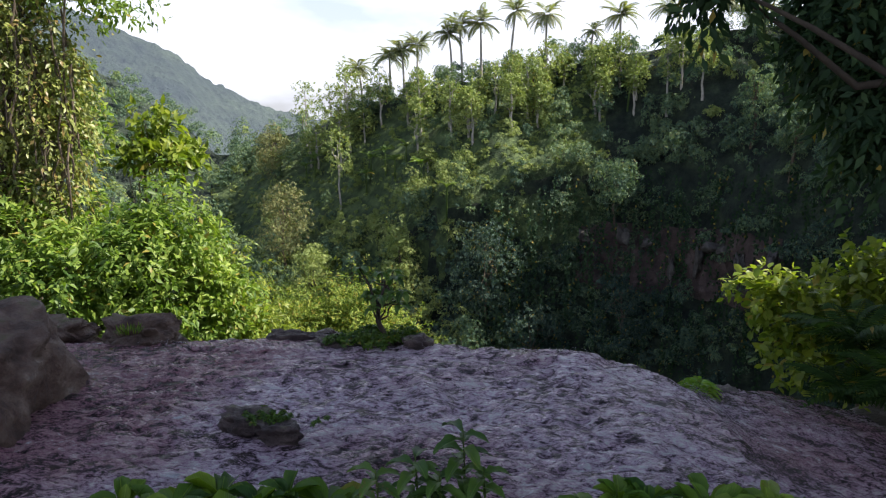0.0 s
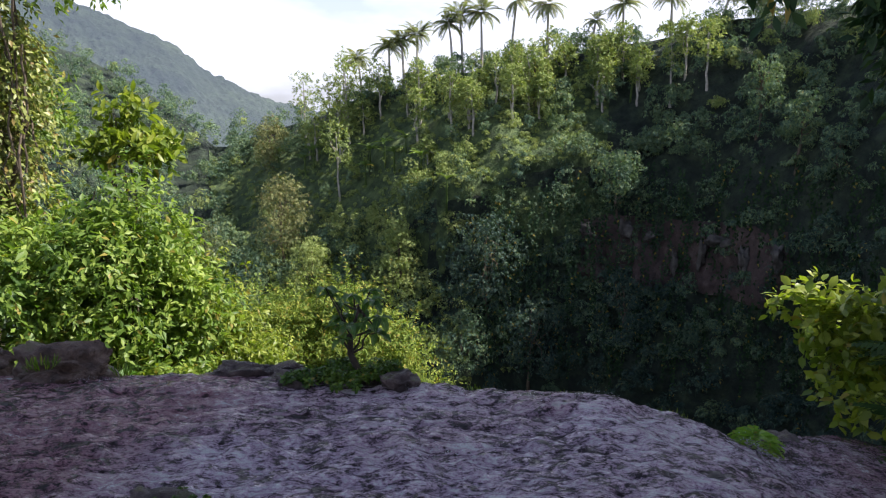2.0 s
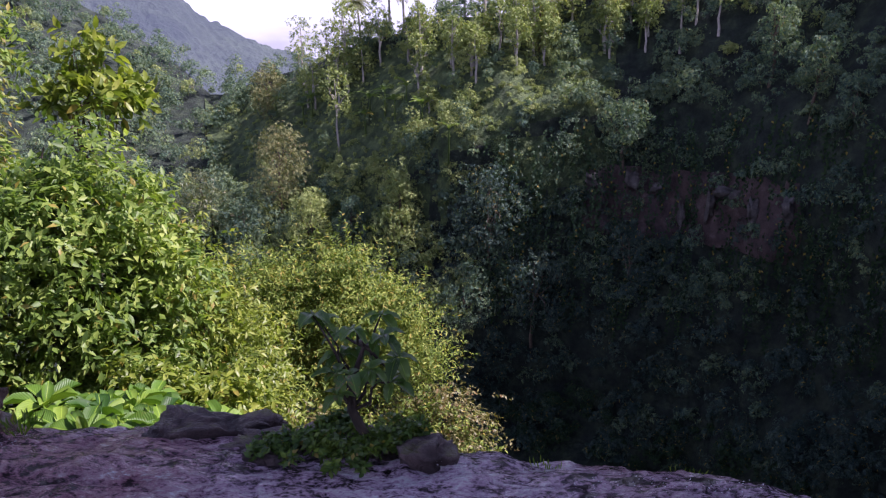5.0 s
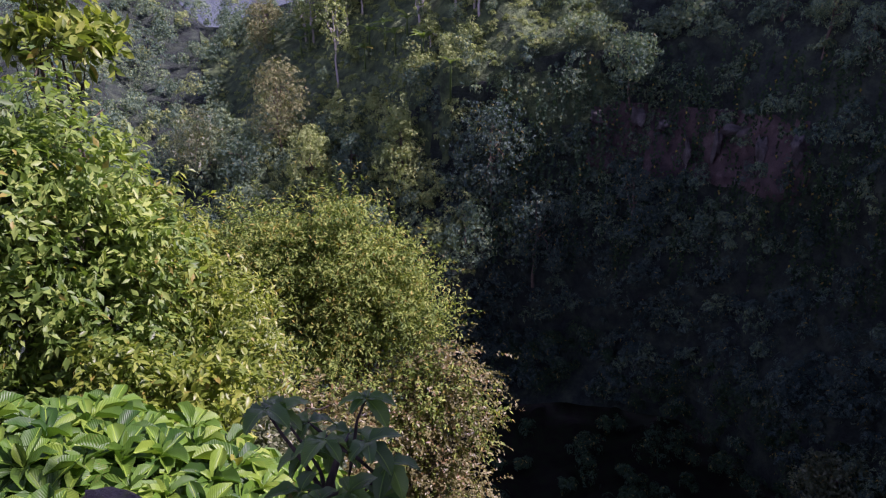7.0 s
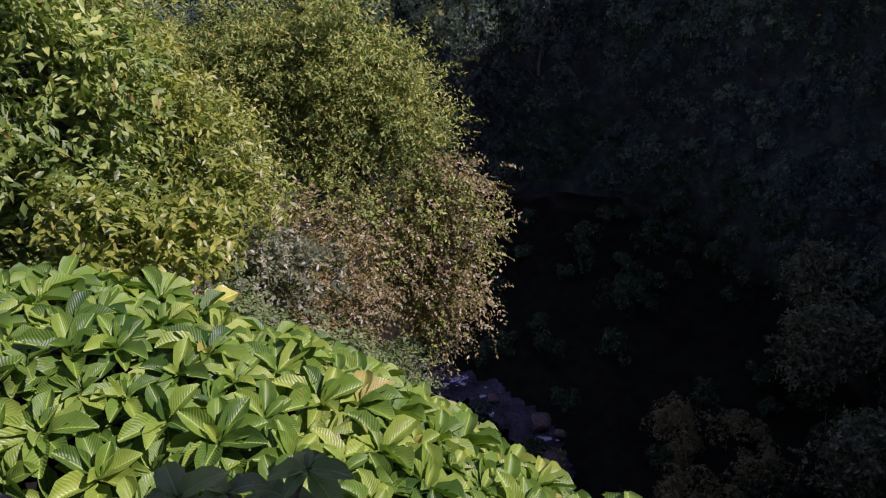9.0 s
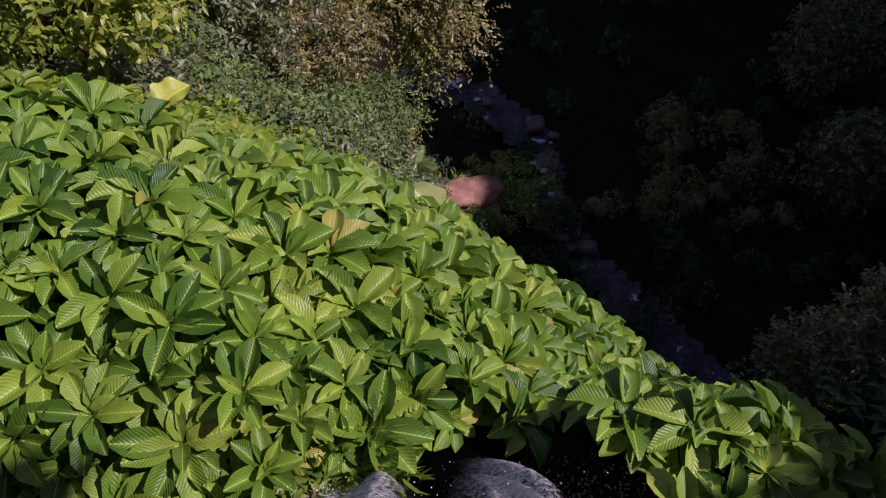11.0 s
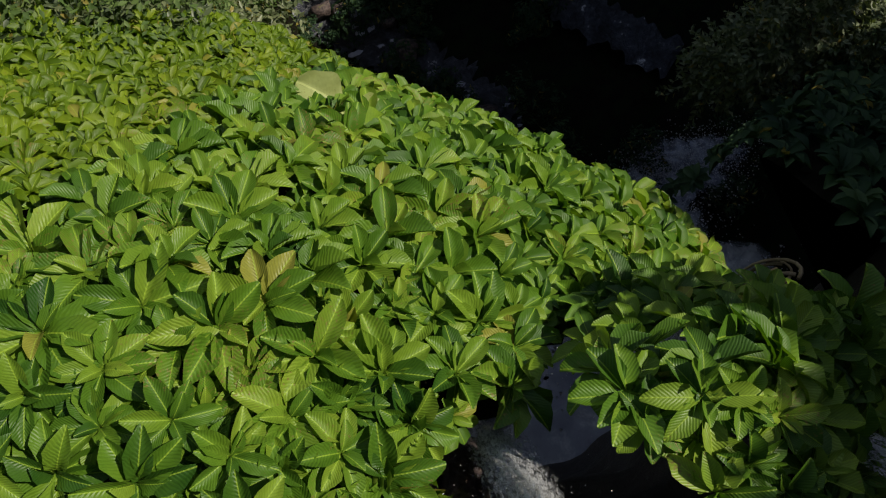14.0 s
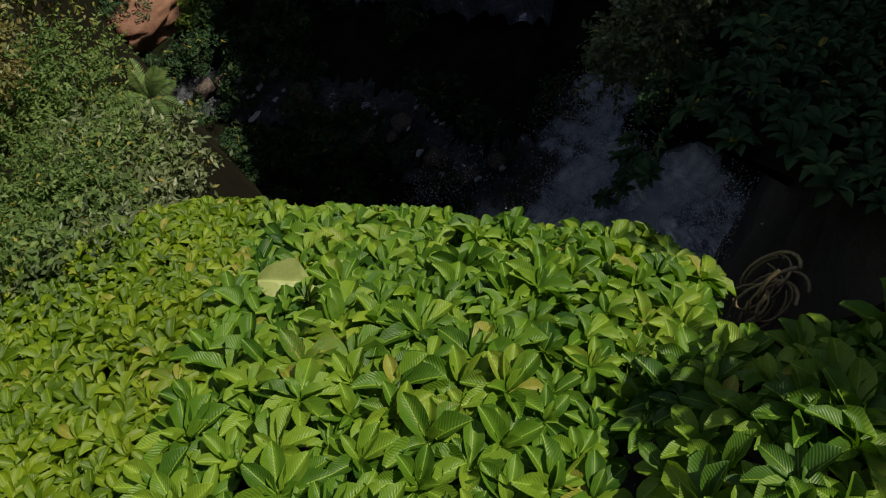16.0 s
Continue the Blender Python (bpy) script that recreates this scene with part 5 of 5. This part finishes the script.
for cx, cy, sx, sy, h_, n_ in ((20.5, 15.5, 2.8, 1.3, 1.2, 2600), (13.5, 11.5, 3.6, 1.6, 1.6, 2600), (20.5, 3.0, 2.2, 2.0, 1.5, 2000), (7.0, 18.5, 2.2, 1.2, 0.8, 900)):
    for i in range(n_):                              # mist over the pools
        s = rng.uniform(0.03, 0.08)
        c = np.array([cx + rng.normal() * sx, cy + rng.normal() * sy, FLOOR + 1.8 + abs(rng.normal()) * h_])
        drops.append((np.array([[0, 0, 1.0], [1, 0, -0.5], [-0.5, 0.87, -0.5], [-0.5, -0.87, -0.5]]) * s + c, np.array([[0, 1, 2], [0, 2, 3], [0, 3, 1], [1, 3, 2]])))
V, F = join(drops)
SPRAY = rough_material("spray", [(0.3, (0.7, 0.7, 0.75)), (0.7, (0.9, 0.9, 0.95))], roughness=0.3, bump=0.0)
tagged(new("spray", tri_mesh("spray", V, F, SPRAY)), "white droplets torn off the falling water", "spray", "", "stuff")

# roots and dead stems beside the fall
ROOT = rough_material("root_bark", [(0.3, (0.15, 0.105, 0.06)), (0.7, (0.36, 0.28, 0.18))], scale=8, fine=60)
root_heap = thing("roots", (2.66, 8.2, -4.65), "tangle of pale bare roots hanging beside the fall", "roots")
for i in range(14):
    a = rng.random() * 6.28
    n_ = 12
    th = np.linspace(0, rng.uniform(2.5, 5), n_) + a
    r_ = rng.uniform(0.14, 0.34)
    c = np.array([rng.uniform(0.1, 0.55), rng.uniform(-0.1, 0.25), rng.uniform(-0.25, 0.2)])
    p = np.stack([c[0] + r_ * np.cos(th), c[1] + 0.6 * r_ * np.sin(th), c[2] + 0.3 * r_ * np.sin(th * 1.3) - 0.04 * np.arange(n_)], 1)
    part("root", tri_mesh("root", *tube(p, np.linspace(0.020, 0.010, n_), 5, 0.1), ROOT), root_heap)


# ---- woods on the hills ----
def hill_trees(count, phi, s_range, size, tall, subs, per, leaf, floor=False):
    """Crowns made of several tufts of single leaves, standing on the hillside."""
    a, s = rng.uniform(*phi, count), rng.uniform(*s_range, count)
    if floor:
        x, y, z = a, s, np.full(count, FLOOR)
    else:
        x, y, z = hill_at(a, s)
    R = size * (0.5 + 0.9 * rng.random(count) ** 1.4)
    top = np.stack([x, y, z + R * tall * 0.8], 1)
    d = unit(rng.normal(size=(count, subs, 3)))
    d[..., 2] = np.abs(d[..., 2]) * 1.3 - 0.4
    scale = np.stack([R, R, R * tall], 1)[:, None]
    c = top[:, None] + d * scale * rng.uniform(0.35, 0.75, (count, subs, 1))
    r = R[:, None] * rng.uniform(0.28, 0.5, (count, subs))
    e = unit(rng.normal(size=(count, subs, per, 3)))
    e[..., 2] = np.where(e[..., 2] < -0.3, -e[..., 2], e[..., 2])
    P = c[:, :, None] + e * r[..., None, None] * rng.uniform(0.75, 1.05, (count, subs, per, 1))
    n = unit(e + np.array([0, 0, 0.35]) + rng.normal(size=e.shape) * 0.16)
    t_ = unit(np.cross(n, rng.normal(size=e.shape)) + np.array([0, 0, -0.45]))
    L = 0.88 * leaf * rng.uniform(0.7, 1.3, (count, subs, per))
    return P.reshape(-1, 3), t_.reshape(-1, 3), n.reshape(-1, 3), L.ravel(), (L * 0.62).ravel()


def woods(label, mat, *sets):
    v, f = join([leaves(*hill_trees(*a), SPRIG) for a in sets])
    return tagged(new("far_woods", tri_mesh("far_woods", v, f, mat)), label, "woods", "", "stuff")


def tufts(places, size, subs, per, leaf, mat, name, label):
    """Low leafy clumps at the places given."""
    c0 = np.asarray(places)
    n0 = len(c0)
    R = size * rng.uniform(0.6, 1.3, n0)
    d = unit(rng.normal(size=(n0, subs, 3)))
    d[..., 2] = np.abs(d[..., 2])
    c = c0[:, None] + d * (R[:, None, None] * rng.uniform(0.3, 0.9, (n0, subs, 1)))
    e = unit(rng.normal(size=(n0, subs, per, 3)) + np.array([0, 0, 0.5]))
    P = c[:, :, None] + e * (R[:, None, None, None] * 0.4)
    n = unit(e + np.array([0, 0, 0.5]) + rng.normal(size=e.shape) * 0.25)
    t_ = unit(np.cross(n, rng.normal(size=e.shape)))
    L = leaf * rng.uniform(0.7, 1.3, (n0, subs, per))
    v, f = leaves(P.reshape(-1, 3), t_.reshape(-1, 3), n.reshape(-1, 3), L.ravel(), (L * 0.5).ravel(), LEAF2)
    return tagged(new(name, tri_mesh(name, v, f, mat)), label, "undergrowth", "", "stuff")


low = []
while len(low) < 330:
    x, y = rng.uniform(-9, -0.6), rng.uniform(11.8, 26)
    if x > -3.4 and y < brink_y(x) - 0.3 or x > -1.6 and y < 17:
        continue
    if x <= -3.4 and y < 11.8:
        continue
    low.append((x, y, float(mound_z(np.array(x), np.array(y))) - 0.3))
low = [p for p in low if p[2] > -40]
tufts(low[:200], 0.65, 9, 32, 0.095, LEAF_SHRUB, "undergrowth", "olive undergrowth on the slope")
tufts(low[200:], 0.65, 9, 32, 0.095, LEAF_GREY, "undergrowth", "greyish undergrowth on the slope")
herbs = [(rng.uniform(-1.1, -0.62), rng.uniform(7.3, 8.1), -1.95 - rng.random() * 0.4) for _ in range(34)]
tufts(herbs, 0.13, 6, 14, 0.07, LEAF_YELLOW, "herbs", "small yellow-green herbs beside the falling water")
HERB = leaf_material("leaf_herb", (0.03, 0.075, 0.014), (0.075, 0.15, 0.024), (0.17, 0.25, 0.04), patch=3.0, through_share=0.35)
mats = [(-0.78, 6.62, 0.0, 0.16), (-0.62, 6.55, 0.0, 0.14), (-0.92, 6.66, -0.02, 0.12), (-0.45, 6.62, 0.02, 0.13), (-0.66, 6.74, 0.03, 0.15), (-0.36, 6.72, 0.03, 0.10)]
tufts([(x + rng.normal() * r_ * 0.55, y + rng.normal() * r_ * 0.45, z) for x, y, z, r_ in mats for _ in range(9)], 0.055, 6, 12, 0.042, HERB, "herbs", "low mat of small green herbs round the sapling")
tufts([(-1.21 + rng.normal() * 0.13, 4.73 + rng.normal() * 0.07, 0.085) for _ in range(34)], 0.022, 5, 10, 0.022, HERB, "moss", "green moss on the small rocks of the stream")
tufts([(rng.uniform(BANK[0], BANK[1]), rng.uniform(BANK[2], BANK[3]), FLOOR + 0.6) for _ in range(80)], 1.1, 7, 24, 0.3, LEAF_BUSH, "undergrowth", "sunlit green bank beside the gorge brook")
RAPID = rough_material("rapid_foam", [(0.3, (0.24, 0.25, 0.32)), (0.7, (0.42, 0.43, 0.52))], roughness=0.5, bump=0.2)
rapids = []
for i in range(60):
    v_ = 0.22 + 0.7 * rng.random()
    BROOK = BROOKS[i % 2]
    kk = np.linspace(0, 1, len(BROOK))
    bx, by, bw = (float(np.interp(v_, kk, [q[j] for q in BROOK])) for j in range(3))
    a0, n_ = rng.random() * 6.28, 9
    th = np.linspace(0, 2 * math.pi, n_, endpoint=False)
    rr_ = rng.uniform(0.08, 0.26) * (1 + 0.5 * rng.normal(size=n_) * 0.6)
    c = np.array([bx + rng.normal() * bw * 0.4, by + rng.normal() * 0.8, FLOOR + 1.62])
    ring = np.stack([c[0] + rr_ * np.cos(th) * 1.6, c[1] + rr_ * np.sin(th), np.full(n_, c[2] - 0.12)], 1)
    rapids.append((np.vstack([c, ring]), np.array([(0, 1 + q, 1 + (q + 1) % n_) for q in range(n_)])))
tagged(new("rapids", tri_mesh("rapids", *join(rapids), RAPID)), "white foam between the rocks of the gorge brook", "foam", "", "stuff")

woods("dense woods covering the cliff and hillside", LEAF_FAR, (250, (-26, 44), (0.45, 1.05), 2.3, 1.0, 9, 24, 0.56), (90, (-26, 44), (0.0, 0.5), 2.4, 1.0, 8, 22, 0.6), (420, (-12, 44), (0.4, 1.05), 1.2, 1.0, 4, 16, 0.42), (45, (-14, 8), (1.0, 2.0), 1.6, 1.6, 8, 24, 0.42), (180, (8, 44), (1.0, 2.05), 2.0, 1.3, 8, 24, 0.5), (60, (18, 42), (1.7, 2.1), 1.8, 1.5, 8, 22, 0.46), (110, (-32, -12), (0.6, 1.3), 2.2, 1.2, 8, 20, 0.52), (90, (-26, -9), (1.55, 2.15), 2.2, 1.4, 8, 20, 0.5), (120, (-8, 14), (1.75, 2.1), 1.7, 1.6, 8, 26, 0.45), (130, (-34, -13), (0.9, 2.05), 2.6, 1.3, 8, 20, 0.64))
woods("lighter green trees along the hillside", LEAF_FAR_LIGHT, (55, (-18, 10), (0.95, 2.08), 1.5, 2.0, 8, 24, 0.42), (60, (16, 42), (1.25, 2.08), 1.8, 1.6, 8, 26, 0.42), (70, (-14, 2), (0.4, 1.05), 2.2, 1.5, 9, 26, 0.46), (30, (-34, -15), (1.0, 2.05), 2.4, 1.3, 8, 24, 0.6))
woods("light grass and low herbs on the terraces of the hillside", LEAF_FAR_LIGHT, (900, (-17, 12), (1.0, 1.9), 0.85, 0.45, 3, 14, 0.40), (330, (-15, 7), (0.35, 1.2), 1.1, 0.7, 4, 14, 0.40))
woods("low growth on the cliff, blue haze and shade in its colour", LEAF_HAZE_SHADE, (340, (0, 45), (0.0, 0.75), 1.9, 1.1, 6, 18, 0.55), (60, (45, 75), (0.2, 2), 3.0, 1.0, 7, 22, 0.8))
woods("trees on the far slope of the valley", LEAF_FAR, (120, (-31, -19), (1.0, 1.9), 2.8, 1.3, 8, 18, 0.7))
woods("trees at the foot of the cliff, blue haze and shade in their colour", LEAF_HAZE_SHADE, (130, (0, 42), (0.0, 0.38), 2.6, 1.1, 7, 20, 0.65))
woods("growth on the gorge floor, deep shade put into its colour", LEAF_SHADE_DARK, (150, (-12, 40), (0.0, 0.14), 2.2, 1.0, 7, 20, 0.55), (160, (-14, 45), (12, 90), 2.4, 0.7, 7, 20, 0.68, True), (110, (-14, 9), (15, 42), 1.8, 0.7, 6, 22, 0.5, True))
woods("brush on the gorge floor", LEAF_BROWN, (26, (12, 30), (42, 54), 2.4, 0.8, 8, 30, 0.45, True), (10, (-9, -3), (34, 52), 2.0, 0.8, 8, 30, 0.45, True))


def on_hill(x, y, z):
    """The place on the hillside in the direction of (x, y) at the height z, and how much farther off it is."""
    phi = math.degrees(math.atan2(x, y))
    s = np.linspace(0.2, 2.0, 200)
    hx, hy, hz = hill_at(np.full(200, phi), s)
    k = int(np.abs(hz - z).argmin())
    return float(hx[k]), float(hy[k]), float(hz[k]), math.hypot(hx[k], hy[k]) / math.hypot(x, y)


# ---- palms, slender trees and banana plants on the hill ----
def palm(at, height, crown, label="coconut palm on the ridge, pale against the sky"):
    root = thing("coconut_palm", at, label, "palm", "palms on the ridge")
    lean = rng.normal(size=2) * 0.5
    p = np.array([(lean[0] * s * s, lean[1] * s * s, height * s - 0.5) for s in np.linspace(0, 1, 7)])
    part("trunk", tri_mesh("palm_trunk", *tube(p, np.linspace(0.24, 0.15, 7), 7, 0.05), BARK_PALE), root)
    pieces = []
    for i in range(24):
        v, f = frond_arrays(crown * rng.uniform(0.95, 1.25), crown * 0.24, 17, rng.uniform(0.45, 0.8), 0.24)
        pieces.append((turned(v, i * 2.4 + rng.random() * 0.4, rng.uniform(-0.85, 0.85)) + p[-1], f))
    part("crown", tri_mesh("palm_crown", *join(pieces), LEAF_PALM), root)


for x, z, h, c in [(1.4, 11.7, 9, 2.5), (2.9, 12.9, 9, 2.6), (5.8, 13.3, 10, 2.8), (10.2, 14.9, 10, 2.6), (15.5, 14.5, 9, 2.7), (-12.3, 6.7, 7, 2.3), (-8.0, 8.4, 8, 2.5), (-5.9, 9.2, 8, 2.6), (-3.9, 10.0, 8, 2.5), (26.7, 14.5, 9, 2.8), (33.8, 15.5, 9, 2.6), (47.4, 15.3, 8, 2.8), (22.2, 12.2, 6, 1.8), (41.4, 16.5, 8, 2.6)]:
    hx, hy, hz, k = on_hill(x, 118, min(z - 0.55 * h, z - 3))
    top = 2.0 + (z - 2.0) * k
    palm((hx, hy, hz), top - hz, 1.2 * c * k)

SLENDER = [(-13.6, -6.7, 5.2), (-3.2, -4.3, 5.2), (3.9, -3.1, 2.9), (-15.0, -16.3, -4.7), (12.1, -1.5, 8.3), (-2.1, -8.8, -5.5), (32.0, -0.3, 10.6), (25.2, 2.9, 10.6), (-8.8, -3.5, 5.2), (17.3, 2.9, 7.9), (-19.5, -8.5, 1.5), (7.6, -1.0, 6.5), (21.5, 0.5, 8.6), (37.0, 2.0, 11.0)]
for i in range(26):
    x = rng.uniform(-20, 34)
    z0 = np.interp(x, [-20, 0, 34], [-13, -6, 0]) + rng.uniform(0, 6.5)
    SLENDER.append((float(x), float(z0), float(z0 + rng.uniform(5, 10))))
for x, z0, z1 in SLENDER:
    hx, hy, hz, k = on_hill(x, 110, z0)
    h = (z1 - z0) * k
    w_ = (0.9 + 0.09 * h if x != 12.1 else 2.8) * k
    top = hz + h
    tree("slender_tree", (hx, hy, hz - 0.5), [(hx, hy, top - 0.28 * h, w_, w_, 0.24 * h), (hx + 0.4, hy, top - 0.5 * h, w_ * 0.7, w_ * 0.7, 0.14 * h), (hx - 0.3, hy, top - 0.1 * h, w_ * 0.6, w_ * 0.6, 0.12 * h)],
         "slender tree with a pale bare trunk on the hillside", "tree", LEAF_FAR_LIGHT, 105, 8, 0.7, 0.36, 0.5, bark=BARK_PALE, trunk_r=0.2, limbs=4, shape=LEAF2, lumps=4, group="slender trees on the hillside")


# ---- large trees that stand out of the woods ----
LEAF_OLIVE = leaf_material("leaf_olive", (0.09, 0.10, 0.05), (0.17, 0.19, 0.085), (0.29, 0.29, 0.13), patch=0.25, through_share=0.22, old=(0.24, 0.17, 0.08), old_share=0.1, gloss=0.7, spec=0.15)


def hill_tree(c, w, h, mat, label, slim=0.5, leaf=0.5, tufts_=46, per=34):
    """Dense crown of leafy tufts, narrowing to the top; c is the middle of the crown."""
    root = thing("tree", (c[0], c[1] + 1.0, c[2] - h - 2.0), label, "tree")
    o, mid = np.array(root.location), np.array(c)
    d = unit(rng.normal(size=(tufts_, 3)))
    lift = d[:, 2:] * 0.5 + 0.5
    P0 = mid + d * np.array([w, w, h]) * np.concatenate([1 - slim * lift, 1 - slim * lift, np.ones((tufts_, 1))], 1) * rng.uniform(0.5, 0.95, (tufts_, 1))
    r = 0.30 * w * rng.uniform(0.7, 1.3, (tufts_, 1, 1))
    e = unit(rng.normal(size=(tufts_, per, 3)) + np.array([0, 0, 0.3]))
    P = P0[:, None] + e * r * np.array([1.0, 1.0, 0.8])
    n = unit(e + rng.normal(size=e.shape) * 0.2)
    t_ = unit(np.cross(n, rng.normal(size=e.shape)) + np.array([0, 0, -0.6]))
    L = leaf * rng.uniform(0.7, 1.4, tufts_ * per)
    v, f = leaves(P.reshape(-1, 3), t_.reshape(-1, 3), n.reshape(-1, 3), L, L * 0.62, SPRIG)
    part("crown", tri_mesh("tree_crown", v - o, f, mat), root)
    pieces = [tube(bent((0, 0, -1.5), mid - o + np.array([0, 0, 0.6 * h]), 8, 0.02), np.linspace(0.24, 0.08, 8), 7, 0.05)]
    for i in range(8):
        pieces.append(tube(bent((0, -0.6, (0.5 + 0.12 * i) * (h + 2)), P0[i] - o, 5, 0.06), np.linspace(0.09, 0.03, 5), 5))
    part("trunk", tri_mesh("tree_trunk", *join(pieces), BARK), root)
    return root


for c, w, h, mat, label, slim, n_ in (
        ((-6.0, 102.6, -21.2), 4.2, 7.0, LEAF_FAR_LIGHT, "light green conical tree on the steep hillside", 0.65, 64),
        ((5.8, 99.6, -20.4), 6.6, 6.4, LEAF_HAZE_SHADE, "broad tree at the edge of the cliff, blue haze and shade in its colour", 0.35, 74),
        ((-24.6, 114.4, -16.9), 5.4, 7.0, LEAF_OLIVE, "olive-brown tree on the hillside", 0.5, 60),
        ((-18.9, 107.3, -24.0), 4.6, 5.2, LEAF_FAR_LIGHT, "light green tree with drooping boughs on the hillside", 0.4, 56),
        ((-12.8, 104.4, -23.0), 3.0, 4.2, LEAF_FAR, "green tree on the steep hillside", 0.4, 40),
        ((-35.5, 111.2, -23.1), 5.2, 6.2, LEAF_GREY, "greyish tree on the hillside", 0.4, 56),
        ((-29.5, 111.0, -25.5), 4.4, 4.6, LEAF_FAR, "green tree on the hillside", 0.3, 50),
        ((11.7, 97.6, -30.1), 5.0, 5.6, LEAF_HAZE_SHADE, "tree on the cliff, blue haze and shade in its colour", 0.3, 52),
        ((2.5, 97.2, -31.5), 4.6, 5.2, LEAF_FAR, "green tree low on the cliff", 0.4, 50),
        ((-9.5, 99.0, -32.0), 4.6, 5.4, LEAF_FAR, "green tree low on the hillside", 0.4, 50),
        ((23.5, 96.0, -26.6), 4.6, 5.8, LEAF_HAZE_SHADE, "tree on the cliff, blue haze and shade in its colour", 0.5, 52),
        ((38.6, 94.5, 2.0), 3.0, 3.8, LEAF_FAR, "sunlit tree on the spur above the cliff", 0.4, 34),
        ((40.1, 86.4, -1.2), 2.6, 3.5, LEAF_FAR, "sunlit tree on the spur above the cliff", 0.4, 34),
        ((41.8, 81.4, -5.1), 2.8, 3.8, LEAF_FAR, "sunlit tree on the spur above the cliff", 0.4, 34),
        ((23.1, 100.0, -9.6), 4.2, 3.6, LEAF_FAR, "green tree above the cliff", 0.3, 44),
        ((13.0, 111.4, 2.8), 3.4, 4.8, LEAF_FAR_LIGHT, "light green tree near the ridge", 0.5, 44),
        ((-31.5, 139.6, -7.7), 4.2, 4.8, LEAF_OLIVE, "olive tree near the end of the ridge", 0.4, 44)):
    hill_tree(c, w, h, mat, label, slim, 0.5, n_)


def cliff_patch(u, v):
    """Bare rock between the vines: u by direction, v by height."""
    z = -23.5 + 9.0 * v
    zb = np.interp(u, PHI, HILL_KEYS["zb"])
    x, y, zz = hill_at(u, np.clip(((z + 55) / (zb + 55)), 0, 1) ** (1 / 0.9))
    r = np.hypot(x, y)
    k = (r - 0.9 - 1.3 * noisy(x, z * 0.3, z * 0, 0.35, 4) + 4.5 * np.maximum(0, np.abs(v - 0.5) - 0.36) + 1.5 * np.maximum(0, np.abs(u - 17.5) - 7)) / r
    return np.stack([x * k, y * k, zz], 1)


CLIFF_RED = rough_material("cliff_rock_red", [(0.3, (0.03, 0.02, 0.02)), (0.55, (0.085, 0.056, 0.05)), (0.78, (0.2, 0.16, 0.14))], scale=0.5, fine=3.5, roughness=0.7, bump=1.0, dist=0.5)
sheet("cliff_face", cliff_patch, np.linspace(9, 26, 90), np.linspace(0, 1, 40), CLIFF_RED, "reddish brown bare rock of the far cliff", "cliff")

BANANA = leaf_material("leaf_banana", (0.08, 0.14, 0.04), (0.14, 0.21, 0.06), (0.24, 0.31, 0.12), patch=0.3, through_share=0.35)
for x, z in [(-12.5, -3.3), (-5.1, -7.2), (-6.7, -9.2), (-13.0, -9.6), (-17.8, -10.4), (25.3, 1.7), (20.3, 2.1), (-10.7, -11.6), (0.5, -11.6), (-19.0, -11.6), (-22.6, -11.2), (7.5, 1.3), (5.9, 0.9), (-8.0, -8.0), (-3.0, -9.0), (-15.5, -8.6), (-10.0, -9.3)]:
    hx, hy, hz, k = on_hill(x, 106, z - 1.2)
    b = thing("banana_plant", (hx, hy - 1.0, hz + 1.8), "pale green banana plant on the hillside", "plant", "banana plants on the hillside")
    part("stem", tri_mesh("banana_stem", *tube([(0, 0.8, -3.5), (0, 0, 0), (0.05, 0, 1.2)], [0.16, 0.14, 0.1], 7), STEM), b)
    for i in range(8):
        lf = broad_leaf(6, 1, 0.55, 0.1, 0.5)
        part("leaf", tri_mesh("banana_leaf", lf[0] * np.array([0.34, 1, 1]), lf[1], BANANA, lf[2]), b).matrix_basis = Matrix.Translation((0, 0, 1.1)) @ leaf_matrix(i * 2.4 + rng.random(), rng.uniform(0.3, 1.1), rng.uniform(1.4, 2.1))

# hanging vines of the tall tree and of the far cliff
vines = thing("hanging_vines", (-7.2, 13.9, 0.0), "bare brown vines hanging from the tall tree", "vines")
for i in range(22):
    x, y_, z0, z1 = rng.uniform(-1.6, 0.75), rng.uniform(-0.3, 0.3), rng.uniform(2.5, 4.6), rng.uniform(-0.6, 1.2)
    part("vine", tri_mesh("vine", *tube(bent((x, y_, z0), (x + rng.normal() * 0.2, y_, z1), 9, 0.035), rng.uniform(0.012, 0.028), 5), BARK), vines)
strips = []
for i in range(420):
    a, s = rng.uniform(3, 30), rng.uniform(0.45, 0.98)
    x, y_, z = (float(q[0]) for q in hill_at(np.array([a]), np.array([s])))
    l_ = rng.uniform(2, 7)
    n_ = int(l_ * 5)
    P = np.stack([np.full(n_, x), np.full(n_, y_ - 1.6) - rng.uniform(0, 0.8), z + 1 - np.linspace(0, l_, n_)], 1) + rng.normal(size=(n_, 3)) * 0.12
    strips.append(leaves(P, rng.normal(size=(n_, 3)) * 0.6 + np.array([0, -0.2, -1.0]), np.tile([0, -1.0, 0.3], (n_, 1)), 0.45, 0.28, LEAF2))
tagged(new("cliff_vines", tri_mesh("cliff_vines", *join(strips), LEAF_SHADE_DARK)), "curtains of dark vines hanging down the far cliff", "vines", "", "stuff")
